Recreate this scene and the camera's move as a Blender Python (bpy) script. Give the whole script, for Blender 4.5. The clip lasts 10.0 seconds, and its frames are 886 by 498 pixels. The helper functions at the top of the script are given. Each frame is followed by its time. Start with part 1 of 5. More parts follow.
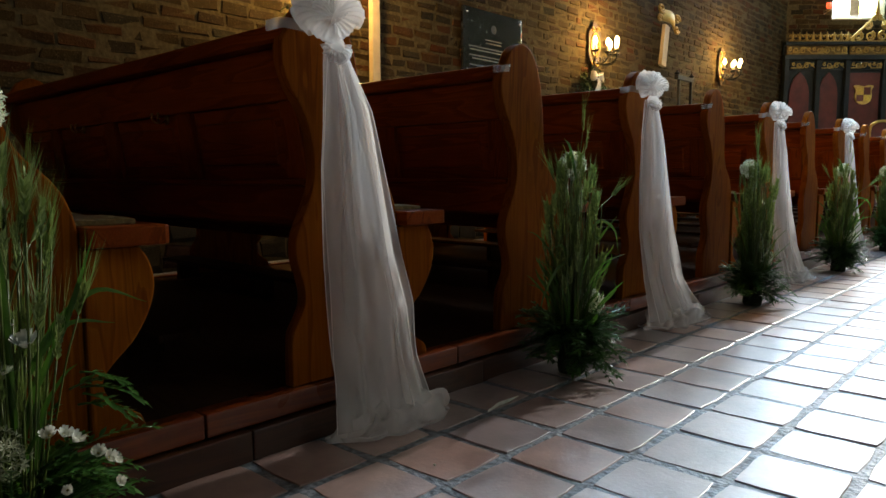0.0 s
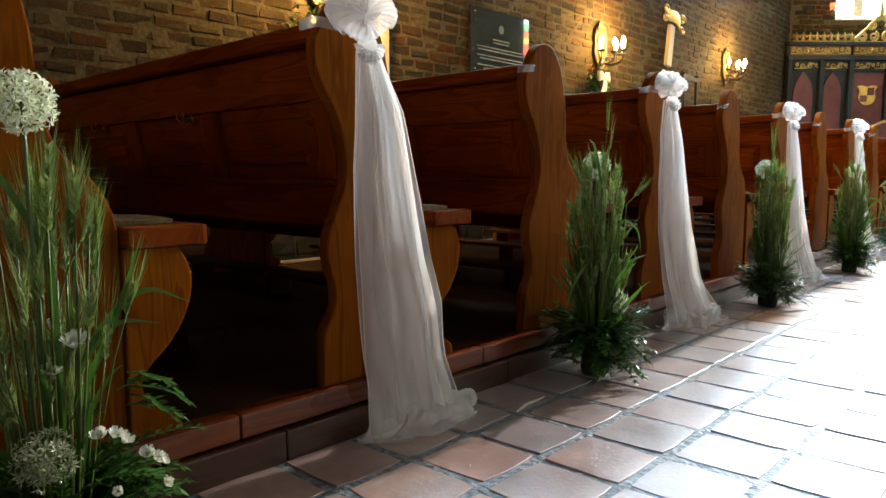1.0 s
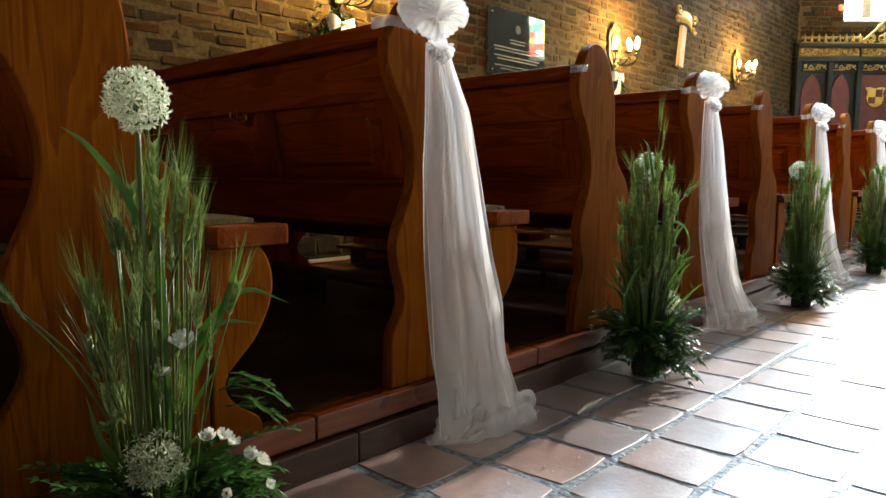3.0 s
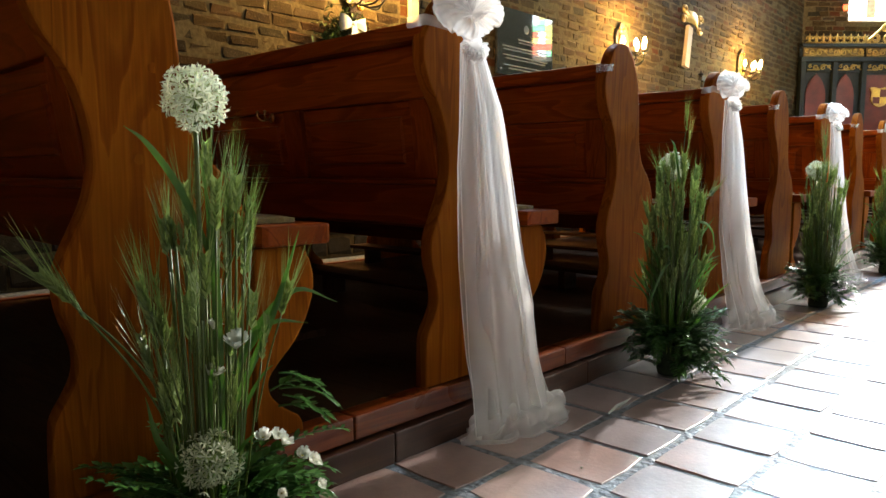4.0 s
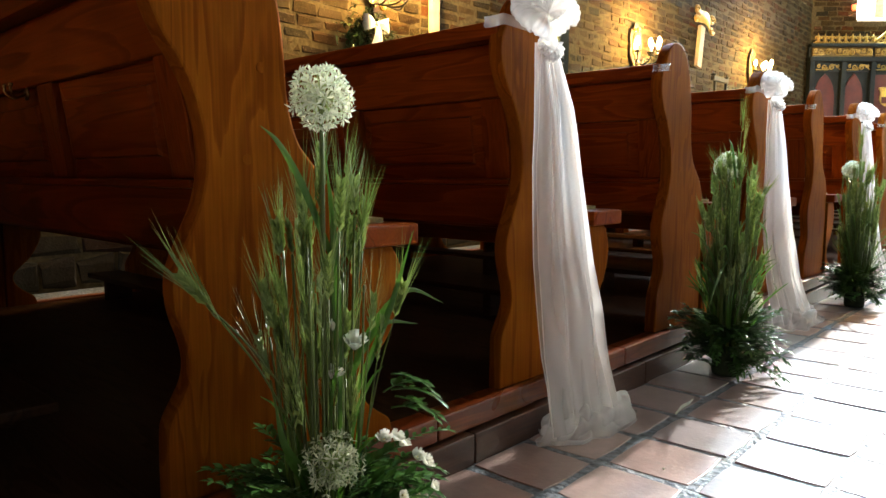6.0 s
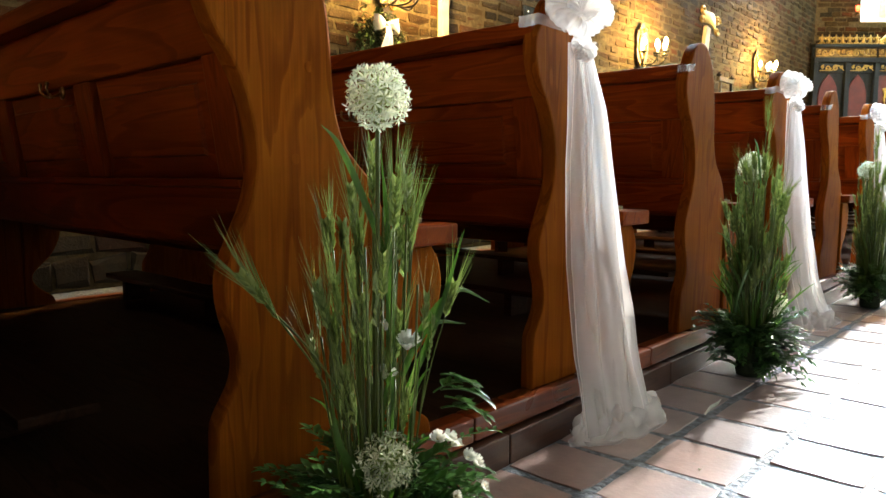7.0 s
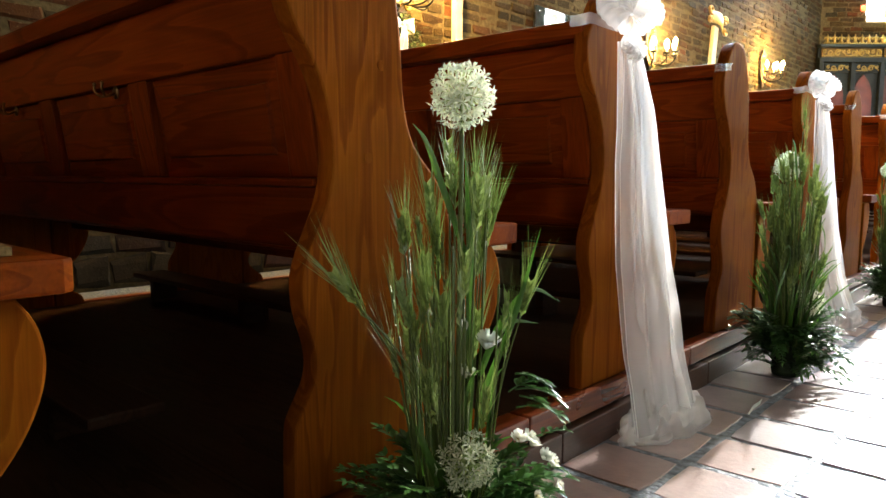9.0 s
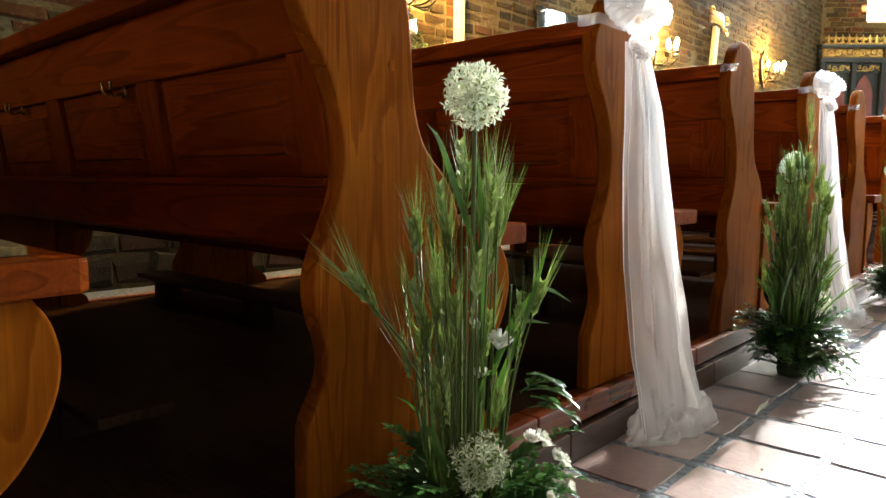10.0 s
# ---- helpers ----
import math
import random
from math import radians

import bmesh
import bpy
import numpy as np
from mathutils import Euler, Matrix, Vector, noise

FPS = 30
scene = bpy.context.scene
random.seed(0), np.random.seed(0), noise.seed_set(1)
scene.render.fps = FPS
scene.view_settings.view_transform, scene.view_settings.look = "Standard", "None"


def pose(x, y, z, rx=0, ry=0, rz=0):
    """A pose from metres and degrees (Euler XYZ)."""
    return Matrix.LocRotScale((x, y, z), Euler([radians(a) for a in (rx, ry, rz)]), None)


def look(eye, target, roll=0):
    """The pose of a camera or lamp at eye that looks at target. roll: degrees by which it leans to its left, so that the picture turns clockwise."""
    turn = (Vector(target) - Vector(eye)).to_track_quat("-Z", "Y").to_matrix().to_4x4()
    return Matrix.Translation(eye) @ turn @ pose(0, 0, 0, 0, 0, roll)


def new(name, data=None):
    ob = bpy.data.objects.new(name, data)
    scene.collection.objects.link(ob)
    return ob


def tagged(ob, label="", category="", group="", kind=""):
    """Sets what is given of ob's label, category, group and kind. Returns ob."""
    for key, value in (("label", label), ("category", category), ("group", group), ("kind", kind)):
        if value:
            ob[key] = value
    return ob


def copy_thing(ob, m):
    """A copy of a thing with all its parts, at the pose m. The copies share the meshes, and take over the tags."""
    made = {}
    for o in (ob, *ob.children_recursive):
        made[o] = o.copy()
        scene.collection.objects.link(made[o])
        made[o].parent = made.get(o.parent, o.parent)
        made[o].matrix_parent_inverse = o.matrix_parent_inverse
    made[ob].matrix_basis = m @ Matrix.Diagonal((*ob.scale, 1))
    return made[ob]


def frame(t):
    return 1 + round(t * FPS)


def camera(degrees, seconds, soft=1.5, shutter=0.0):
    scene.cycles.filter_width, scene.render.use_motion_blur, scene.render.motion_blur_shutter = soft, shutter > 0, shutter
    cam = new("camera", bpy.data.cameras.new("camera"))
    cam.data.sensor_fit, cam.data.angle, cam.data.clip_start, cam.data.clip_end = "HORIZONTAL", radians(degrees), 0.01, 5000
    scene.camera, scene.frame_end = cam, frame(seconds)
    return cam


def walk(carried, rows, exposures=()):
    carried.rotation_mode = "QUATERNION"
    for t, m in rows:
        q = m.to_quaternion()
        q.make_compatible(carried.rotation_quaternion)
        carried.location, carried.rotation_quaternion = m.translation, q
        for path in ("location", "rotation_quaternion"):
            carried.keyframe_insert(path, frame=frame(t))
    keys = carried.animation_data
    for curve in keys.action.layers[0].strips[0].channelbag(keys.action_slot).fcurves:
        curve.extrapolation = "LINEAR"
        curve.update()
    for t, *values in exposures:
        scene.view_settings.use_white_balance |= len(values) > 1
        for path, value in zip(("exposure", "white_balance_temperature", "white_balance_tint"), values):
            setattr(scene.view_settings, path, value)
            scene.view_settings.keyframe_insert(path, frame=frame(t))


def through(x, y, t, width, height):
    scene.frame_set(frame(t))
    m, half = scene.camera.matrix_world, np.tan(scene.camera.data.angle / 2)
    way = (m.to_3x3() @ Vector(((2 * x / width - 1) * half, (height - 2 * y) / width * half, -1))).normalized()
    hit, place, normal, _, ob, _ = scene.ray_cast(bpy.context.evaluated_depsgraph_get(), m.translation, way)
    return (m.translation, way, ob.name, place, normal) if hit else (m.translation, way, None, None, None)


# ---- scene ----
cam = camera(65.1, 10.0)
PATH = [
    (0, (0.112, 0.316, 0.762), (-1.234, 1.78, 0.553), -0.1),
    (0.5, (0.075, 0.288, 0.763), (-1.27, 1.753, 0.55), 0.0),
    (1, (0.039, 0.256, 0.763), (-1.306, 1.722, 0.553), 0.0),
    (1.5, (0.001, 0.225, 0.763), (-1.345, 1.689, 0.553), 0.0),
    (2, (-0.039, 0.193, 0.763), (-1.383, 1.66, 0.55), 0.1),
    (2.5, (-0.079, 0.161, 0.763), (-1.421, 1.628, 0.553), 0.2),
    (4, (-0.19, 0.066, 0.76), (-1.533, 1.533, 0.551), 0.2),
    (4.5, (-0.229, 0.032, 0.76), (-1.571, 1.5, 0.551), 0.1),
    (5, (-0.268, -0.002, 0.758), (-1.61, 1.466, 0.553), 0.1),
    (5.5, (-0.31, -0.038, 0.759), (-1.653, 1.43, 0.551), 0.1),
    (7, (-0.423, -0.133, 0.757), (-1.765, 1.336, 0.55), 0.2),
    (7.5, (-0.452, -0.16, 0.756), (-1.794, 1.309, 0.55), 0.2),
    (8, (-0.482, -0.184, 0.756), (-1.823, 1.285, 0.547), 0.2),
    (8.5, (-0.508, -0.208, 0.756), (-1.85, 1.261, 0.548), 0.2),
    (9, (-0.528, -0.226, 0.755), (-1.869, 1.244, 0.548), 0.2),
    (9.5, (-0.538, -0.233, 0.754), (-1.878, 1.237, 0.548), 0.2),
    (10, (-0.545, -0.239, 0.754), (-1.886, 1.231, 0.548), 0.2),
]
BASE = 1.15
EXPOSURES = [(t, BASE + e) for t, e in ((0.0, -1.35), (0.3, -0.85), (0.6, -0.45), (1.0, -0.22), (2.5, -0.05), (4.5, 0.2), (5.5, 0.35), (7.5, 0.65), (10.0, 0.82))]
walk(cam, [(t, look(eye, target, roll)) for t, eye, target, roll in PATH], EXPOSURES)

# ---- daylight ----
world = bpy.data.worlds.new("sky")
scene.world = world
world.use_nodes = True
wn = world.node_tree
sky = wn.nodes.new("ShaderNodeTexSky")
sky.sky_type, sky.sun_disc = "NISHITA", False
sky.sun_elevation, sky.sun_rotation = radians(20), radians(0.6)
wn.nodes["Background"].inputs["Strength"].default_value = 0.12
wn.links.new(sky.outputs["Color"], wn.nodes["Background"].inputs["Color"])

sun_data = bpy.data.lights.new("sun", "SUN")
sun_data.energy, sun_data.angle, sun_data.color = 2.9, radians(1.2), (1.0, 0.97, 0.91)
sun = new("sun", sun_data)
sun.matrix_world = look((0.1, 10, 3.7), (0, 0, 0))


def window_light(place, target, width, height, power, colour):
    data = bpy.data.lights.new("window_light", "AREA")
    data.shape, data.size, data.size_y = "RECTANGLE", width, height
    data.energy, data.color = power, colour
    lamp = new("window_light", data)
    lamp.matrix_world = look(place, target)
    return lamp


# ---- materials ----
def material(name):
    m = bpy.data.materials.new(name)
    m.use_nodes = True
    return m, m.node_tree, m.node_tree.nodes["Principled BSDF"]


def put(tree, kind, **values):
    n = tree.nodes.new(kind)
    for key, value in values.items():
        n.inputs[key.replace("_", " ")].default_value = value
    return n


def ramp(tree, source, stops):
    n = tree.nodes.new("ShaderNodeValToRGB")
    els = n.color_ramp.elements
    while len(els) < len(stops):
        els.new(0.5)
    for e, (at, c) in zip(els, stops):
        e.position, e.color = at, (*c, 1.0)
    tree.links.new(source, n.inputs["Fac"])
    return n.outputs["Color"]


def bump(tree, bsdf, source, strength, distance):
    n = put(tree, "ShaderNodeBump", Strength=strength, Distance=distance)
    tree.links.new(source, n.inputs["Height"])
    tree.links.new(n.outputs["Normal"], bsdf.inputs["Normal"])
    return n


def blend(tree, kind, factor, a, b):
    n = tree.nodes.new("ShaderNodeMix")
    n.data_type, n.blend_type = "RGBA", kind
    for value, socket in ((factor, n.inputs[0]), (a, n.inputs[6]), (b, n.inputs[7])):
        if isinstance(value, (int, float)):
            socket.default_value = value
        elif isinstance(value, tuple):
            socket.default_value = (*value, 1.0)
        else:
            tree.links.new(value, socket)
    return n.outputs[2]


def coords(tree, scale, shift=True):
    """Object coordinates, stretched, and moved by each object's random number."""
    tc = tree.nodes.new("ShaderNodeTexCoord")
    mp = tree.nodes.new("ShaderNodeMapping")
    mp.inputs["Scale"].default_value = scale
    tree.links.new(tc.outputs["Object"], mp.inputs["Vector"])
    if shift:
        oi = tree.nodes.new("ShaderNodeObjectInfo")
        mul = tree.nodes.new("ShaderNodeVectorMath")
        mul.operation = "SCALE"
        mul.inputs[0].default_value = (7.3, 5.1, 9.7)
        tree.links.new(oi.outputs["Random"], mul.inputs["Scale"])
        tree.links.new(mul.outputs[0], mp.inputs["Location"])
    return mp.outputs["Vector"]


def wood(name, dark, mid, light, grain, rough=0.32, coat=0.02, spec=0.09, rings_per=7.0, ior=1.28):
    """Varnished softwood; grain: the axis along which it runs."""
    m, t, b = material(name)
    along = {"x": (0.7, 7, 7), "y": (7, 0.7, 7), "z": (7, 7, 0.7)}[grain]
    fine = {"x": (5, 190, 190), "y": (190, 5, 190), "z": (190, 190, 5)}[grain]
    v = coords(t, along)
    big = put(t, "ShaderNodeTexNoise", Scale=1.0, Detail=3.0, Distortion=0.6)
    t.links.new(v, big.inputs["Vector"])
    rings = t.nodes.new("ShaderNodeMath")
    rings.operation = "MULTIPLY"
    rings.inputs[1].default_value = rings_per
    t.links.new(big.outputs["Fac"], rings.inputs[0])
    saw = t.nodes.new("ShaderNodeMath")
    saw.operation = "FRACT"
    t.links.new(rings.outputs[0], saw.inputs[0])
    late = tuple(0.45 * p + 0.55 * q for p, q in zip(dark, mid))
    base = ramp(t, saw.outputs[0], [(0.0, tuple(0.5 * (p + q) for p, q in zip(mid, light))), (0.30, mid), (0.6, tuple(0.7 * p + 0.3 * q for p, q in zip(mid, light))), (0.84, late), (0.94, late), (1.0, mid)])
    f = put(t, "ShaderNodeTexNoise", Scale=1.0, Detail=4.0)
    t.links.new(coords(t, fine), f.inputs["Vector"])
    streak = ramp(t, f.outputs["Fac"], [(0.3, (0.84, 0.82, 0.8)), (0.7, (1.08, 1.08, 1.08))])
    c = blend(t, "MULTIPLY", 1.0, base, streak)
    patch = put(t, "ShaderNodeTexNoise", Scale=2.2, Detail=2.0)
    t.links.new(coords(t, (1, 1, 1)), patch.inputs["Vector"])
    c = blend(t, "MULTIPLY", 1.0, c, ramp(t, patch.outputs["Fac"], [(0.3, (0.75, 0.72, 0.7)), (0.7, (1.15, 1.12, 1.08))]))
    t.links.new(c, b.inputs["Base Color"])
    r = t.nodes.new("ShaderNodeMapRange")
    r.inputs["To Min"].default_value, r.inputs["To Max"].default_value = rough - 0.08, rough + 0.14
    t.links.new(patch.outputs["Fac"], r.inputs["Value"])
    t.links.new(r.outputs[0], b.inputs["Roughness"])
    b.inputs["Coat Weight"].default_value, b.inputs["Coat Roughness"].default_value = coat, 0.22
    b.inputs["Specular IOR Level"].default_value = spec
    b.inputs["IOR"].default_value = ior
    bump(t, b, f.outputs["Fac"], 0.25, 0.002)
    return m


RED = ((0.0861, 0.0131, 0.0016), (0.1640, 0.0312, 0.0033), (0.2378, 0.0541, 0.0049))
GOLD = ((0.098, 0.020, 0.0018), (0.182, 0.051, 0.0042), (0.245, 0.081, 0.0072))
wood_x = wood("varnished_wood_x", *RED, "x")
wood_z = wood("varnished_wood_z", *RED, "z")
post_wood = wood("end_board_wood", *GOLD, "z", 0.46, 0.0, 0.02, 8.0)
step_wood = wood("step_wood", *RED, "y", 0.28, 0.3, 0.45, ior=1.5)
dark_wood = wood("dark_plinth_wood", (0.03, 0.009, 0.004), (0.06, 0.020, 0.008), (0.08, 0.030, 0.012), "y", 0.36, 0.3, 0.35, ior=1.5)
# Tone set very dark to deepen the shade under the pews.
deck_wood = wood("darkened_deck_wood", (0.018, 0.009, 0.005), (0.04, 0.02, 0.011), (0.06, 0.032, 0.018), "x", 0.5, 0.1)


def plain(name, colour, rough=0.5, metal=0.0, vary=0.25, scale=30.0, relief=0.0, spec=0.4):
    m, t, b = material(name)
    n = put(t, "ShaderNodeTexNoise", Scale=scale, Detail=4.0)
    t.links.new(coords(t, (1, 1, 1)), n.inputs["Vector"])
    lo = tuple(max(0.0, c * (1 - vary)) for c in colour)
    hi = tuple(min(1.0, c * (1 + vary)) for c in colour)
    t.links.new(ramp(t, n.outputs["Fac"], [(0.3, lo), (0.7, hi)]), b.inputs["Base Color"])
    b.inputs["Roughness"].default_value, b.inputs["Metallic"].default_value = rough, metal
    b.inputs["Specular IOR Level"].default_value = spec
    if relief:
        bump(t, b, n.outputs["Fac"], 0.6, relief)
    return m


def fired_clay(name, stops, rough, coat, by_island=False, relief=0.004, dust=(0.14, 0.11, 0.07)):
    """Bricks and tiles: each piece its own tone, with stains, pits and dust."""
    m, t, b = material(name)
    if by_island:
        rnd = t.nodes.new("ShaderNodeNewGeometry").outputs["Random Per Island"]
    else:
        rnd = t.nodes.new("ShaderNodeObjectInfo").outputs["Random"]
    base = ramp(t, rnd, stops)
    v = coords(t, (1, 1, 1))
    stain = put(t, "ShaderNodeTexNoise", Scale=9.0, Detail=5.0, Roughness=0.65)
    t.links.new(v, stain.inputs["Vector"])
    c = blend(t, "MULTIPLY", 1.0, base, ramp(t, stain.outputs["Fac"], [(0.25, (0.62, 0.6, 0.6)), (0.6, (1.05, 1.05, 1.05)), (0.8, (1.25, 1.2, 1.15))]))
    pits = put(t, "ShaderNodeTexNoise", Scale=70.0, Detail=6.0)
    t.links.new(v, pits.inputs["Vector"])
    c = blend(t, "MIX", ramp(t, pits.outputs["Fac"], [(0.58, (0, 0, 0)), (0.75, (0.55, 0.55, 0.55))]), c, dust)
    t.links.new(c, b.inputs["Base Color"])
    r = t.nodes.new("ShaderNodeMapRange")
    r.inputs["To Min"].default_value, r.inputs["To Max"].default_value = rough - 0.12, rough + 0.15
    t.links.new(stain.outputs["Fac"], r.inputs["Value"])
    t.links.new(r.outputs[0], b.inputs["Roughness"])
    b.inputs["Coat Weight"].default_value, b.inputs["Coat Roughness"].default_value = coat, 0.36
    b.inputs["Coat IOR"].default_value = 1.65
    b.inputs["Specular IOR Level"].default_value = 0.5 if coat else 0.06
    mix = blend(t, "ADD", 0.5, stain.outputs["Color"], pits.outputs["Color"])
    bump(t, b, mix, 0.55, relief)
    return m


TILE_TONES = [(0.0, (0.426, 0.27, 0.234)), (0.3, (0.37, 0.24, 0.215)), (0.5, (0.302, 0.246, 0.254)), (0.68, (0.459, 0.324, 0.293)), (0.85, (0.258, 0.234, 0.26)), (1.0, (0.414, 0.288, 0.26))]
BRICK_TONES = [(0.0, (0.0444, 0.0289, 0.0101)), (0.14, (0.0309, 0.0202, 0.0087)), (0.26, (0.0564, 0.0376, 0.0148)), (0.38, (0.0390, 0.0202, 0.0074)), (0.5, (0.0269, 0.0228, 0.0134)), (0.62, (0.0497, 0.0316, 0.0114)), (0.72, (0.0591, 0.0249, 0.0081)), (0.78, (0.0403, 0.0309, 0.0148)), (0.88, (0.0726, 0.0215, 0.0060)), (0.92, (0.0181, 0.0155, 0.0094)), (1.0, (0.0430, 0.0309, 0.0148))]
tile_mat = fired_clay("terracotta_tile", TILE_TONES, 0.42, 1.0, relief=0.005, dust=(0.36, 0.29, 0.26))
tile_rest_mat = fired_clay("terracotta_tile_far", TILE_TONES, 0.42, 1.0, True, relief=0.005, dust=(0.36, 0.29, 0.26))
brick_mat = fired_clay("old_brick", BRICK_TONES, 0.8, 0.0, relief=0.012)
brick_rest_mat = fired_clay("old_brick_far", BRICK_TONES, 0.8, 0.0, True, relief=0.012)
# Stone tones lowered to carry the shade at the wall's foot.
stone_rest_mat = fired_clay("shaded_fieldstone", [(0.0, (0.022, 0.019, 0.014)), (0.4, (0.032, 0.027, 0.019)), (0.8, (0.014, 0.012, 0.010)), (1.0, (0.045, 0.018, 0.011))], 0.8, 0.0, True, relief=0.015, dust=(0.06, 0.052, 0.04))
mortar_mat = plain("lime_mortar", (0.078, 0.061, 0.031), 0.9, 0, 0.3, 25, 0.01, 0.05)
grout_mat = plain("floor_grout", (0.17, 0.20, 0.235), 0.5, 0, 0.6, 45, 0.016)
plaster_mat = plain("lime_plaster", (0.10, 0.072, 0.048), 0.9, 0, 0.12, 4, 0.004)
# ---- building helpers ----
def mesh_from(bm, name):
    me = bpy.data.meshes.new(name)
    bm.normal_update()
    bm.to_mesh(me)
    bm.free()
    return me


def part(name, bm, mat, parent, label="", smooth=False):
    me = bm if isinstance(bm, bpy.types.Mesh) else mesh_from(bm, name)
    if mat and not me.materials:
        me.materials.append(mat)
    if smooth:
        for p in me.polygons:
            p.use_smooth = True
    ob = new(name, me)
    ob.parent = parent
    if label:
        ob["label"] = label
    return ob


def thing(name, label, category, place=(0, 0, 0), group="", turn=0.0, kind=""):
    ob = new(name)
    ob.empty_display_size = 0.05
    ob.matrix_basis = pose(*place, 0, 0, turn)
    return tagged(ob, label, category, group, kind)


def solid(name, bm, mat, label, category="", kind="", group="", smooth=False):
    ob = part(name, bm, mat, None, "", smooth)
    return tagged(ob, label, category, group, kind)


def box(x0, x1, y0, y1, z0, z1, bevel=0.0, bm=None, segments=2):
    made = bm is None
    bm = bm or bmesh.new()
    r = bmesh.ops.create_cube(bm, size=1.0)["verts"]
    for v in r:
        v.co = Vector((x0 + (v.co.x + 0.5) * (x1 - x0), y0 + (v.co.y + 0.5) * (y1 - y0), z0 + (v.co.z + 0.5) * (z1 - z0)))
    if bevel and made:
        bmesh.ops.bevel(bm, geom=bm.edges[:], offset=bevel, segments=segments, profile=0.6, affect="EDGES")
    return bm


def prism(outline, lo, hi, axis="x", bevel=0.0, segments=2):
    """An outline of (u, v) pushed from lo to hi along an axis."""
    bm = bmesh.new()
    def at(u, v, w):
        return {"x": (w, u, v), "y": (u, w, v), "z": (u, v, w)}[axis]
    a = [bm.verts.new(at(u, v, lo)) for u, v in outline]
    b = [bm.verts.new(at(u, v, hi)) for u, v in outline]
    caps = [bm.faces.new(a), bm.faces.new(b[::-1])]
    n = len(a)
    for i in range(n):
        bm.faces.new((a[i], b[i], b[(i + 1) % n], a[(i + 1) % n]))
    bmesh.ops.recalc_face_normals(bm, faces=bm.faces[:])
    if bevel:
        edges = [e for c in caps for e in c.edges]
        bmesh.ops.bevel(bm, geom=edges, offset=bevel, segments=segments, profile=0.6, affect="EDGES")
    return bm


def smooth_line(points, steps=4):
    """A Catmull-Rom line through the points, open."""
    out = []
    p = [Vector(q) for q in points]
    p = [2 * p[0] - p[1], *p, 2 * p[-1] - p[-2]]
    for i in range(1, len(p) - 2):
        for k in range(steps):
            t = k / steps
            a, b, c, d = p[i - 1], p[i], p[i + 1], p[i + 2]
            out.append(0.5 * (2 * b + (c - a) * t + (2 * a - 5 * b + 4 * c - d) * t * t + (3 * b - a - 3 * c + d) * t ** 3))
    out.append(p[-2])
    return out


def tube(bm, line, radii, sides=6, cap=True):
    """A tube along a line of points, with one radius a point or one for all."""
    pts = [Vector(p) for p in line]
    if isinstance(radii, (int, float)):
        radii = [radii] * len(pts)
    rings = []
    up = Vector((0.13, 0.31, 0.94))
    for i, p in enumerate(pts):
        d = (pts[min(i + 1, len(pts) - 1)] - pts[max(i - 1, 0)]).normalized()
        u = d.cross(up if abs(d.dot(up)) < 0.95 else Vector((1, 0, 0))).normalized()
        w = d.cross(u)
        rings.append([bm.verts.new(p + radii[i] * (math.cos(2 * math.pi * k / sides) * u + math.sin(2 * math.pi * k / sides) * w)) for k in range(sides)])
    for a, b in zip(rings, rings[1:]):
        for k in range(sides):
            bm.faces.new((a[k], a[(k + 1) % sides], b[(k + 1) % sides], b[k]))
    if cap:
        bm.faces.new(rings[0][::-1])
        bm.faces.new(rings[-1])
    return bm


def lathe(bm, profile, centre=(0, 0, 0), sides=16, turn=None):
    """A turned body: (radius, height) from below to above."""
    c = Vector(centre)
    rings = []
    for r, z in profile:
        ring = []
        for k in range(sides):
            a = 2 * math.pi * k / sides
            q = Vector((r * math.cos(a), r * math.sin(a), z))
            ring.append(bm.verts.new(c + (turn @ q if turn else q)))
        rings.append(ring)
    for a, b in zip(rings, rings[1:]):
        for k in range(sides):
            bm.faces.new((a[k], a[(k + 1) % sides], b[(k + 1) % sides], b[k]))
    bm.faces.new(rings[0][::-1])
    bm.faces.new(rings[-1])
    return bm


# ---- the church: walls, ceiling ----
WALL_X = 5.25          # half width of the nave
CORNER_Y = 18.0        # where the apse begins
APSE_X, APSE_Y = 2.6, 20.44
TOP = 12.0
BACK = -14.0


def wall_with_openings(name, a, b, holes, label, mat):
    """An upright wall from a to b in plan, 0.5 m thick outward (to the left of a to b), with openings (from, to, low, high) along it."""
    a, b = Vector((*a, 0)), Vector((*b, 0))
    run = (b - a).normalized()
    out = Vector((-run.y, run.x, 0))
    length = (b - a).length
    xs = sorted({0.0, length, *(h[0] for h in holes), *(h[1] for h in holes)})
    bm = bmesh.new()
    for s0, s1 in zip(xs, xs[1:]):
        hole = next((h for h in holes if h[0] <= s0 and s1 <= h[1]), None)
        spans = [(0, TOP)] if hole is None else [(0, hole[2]), (hole[3], TOP)]
        for z0, z1 in spans:
            corners = [a + run * s + out * d + Vector((0, 0, z)) for d in (0, 0.5) for z in (z0, z1) for s in (s0, s1)]
            v = [bm.verts.new(c) for c in corners]
            for f in ((0, 1, 3, 2), (4, 6, 7, 5), (0, 4, 5, 1), (2, 3, 7, 6), (0, 2, 6, 4), (1, 5, 7, 3)):
                bm.faces.new([v[i] for i in f])
    bmesh.ops.recalc_face_normals(bm, faces=bm.faces[:])
    return solid(name, bm, mat, label, "wall", "structure")


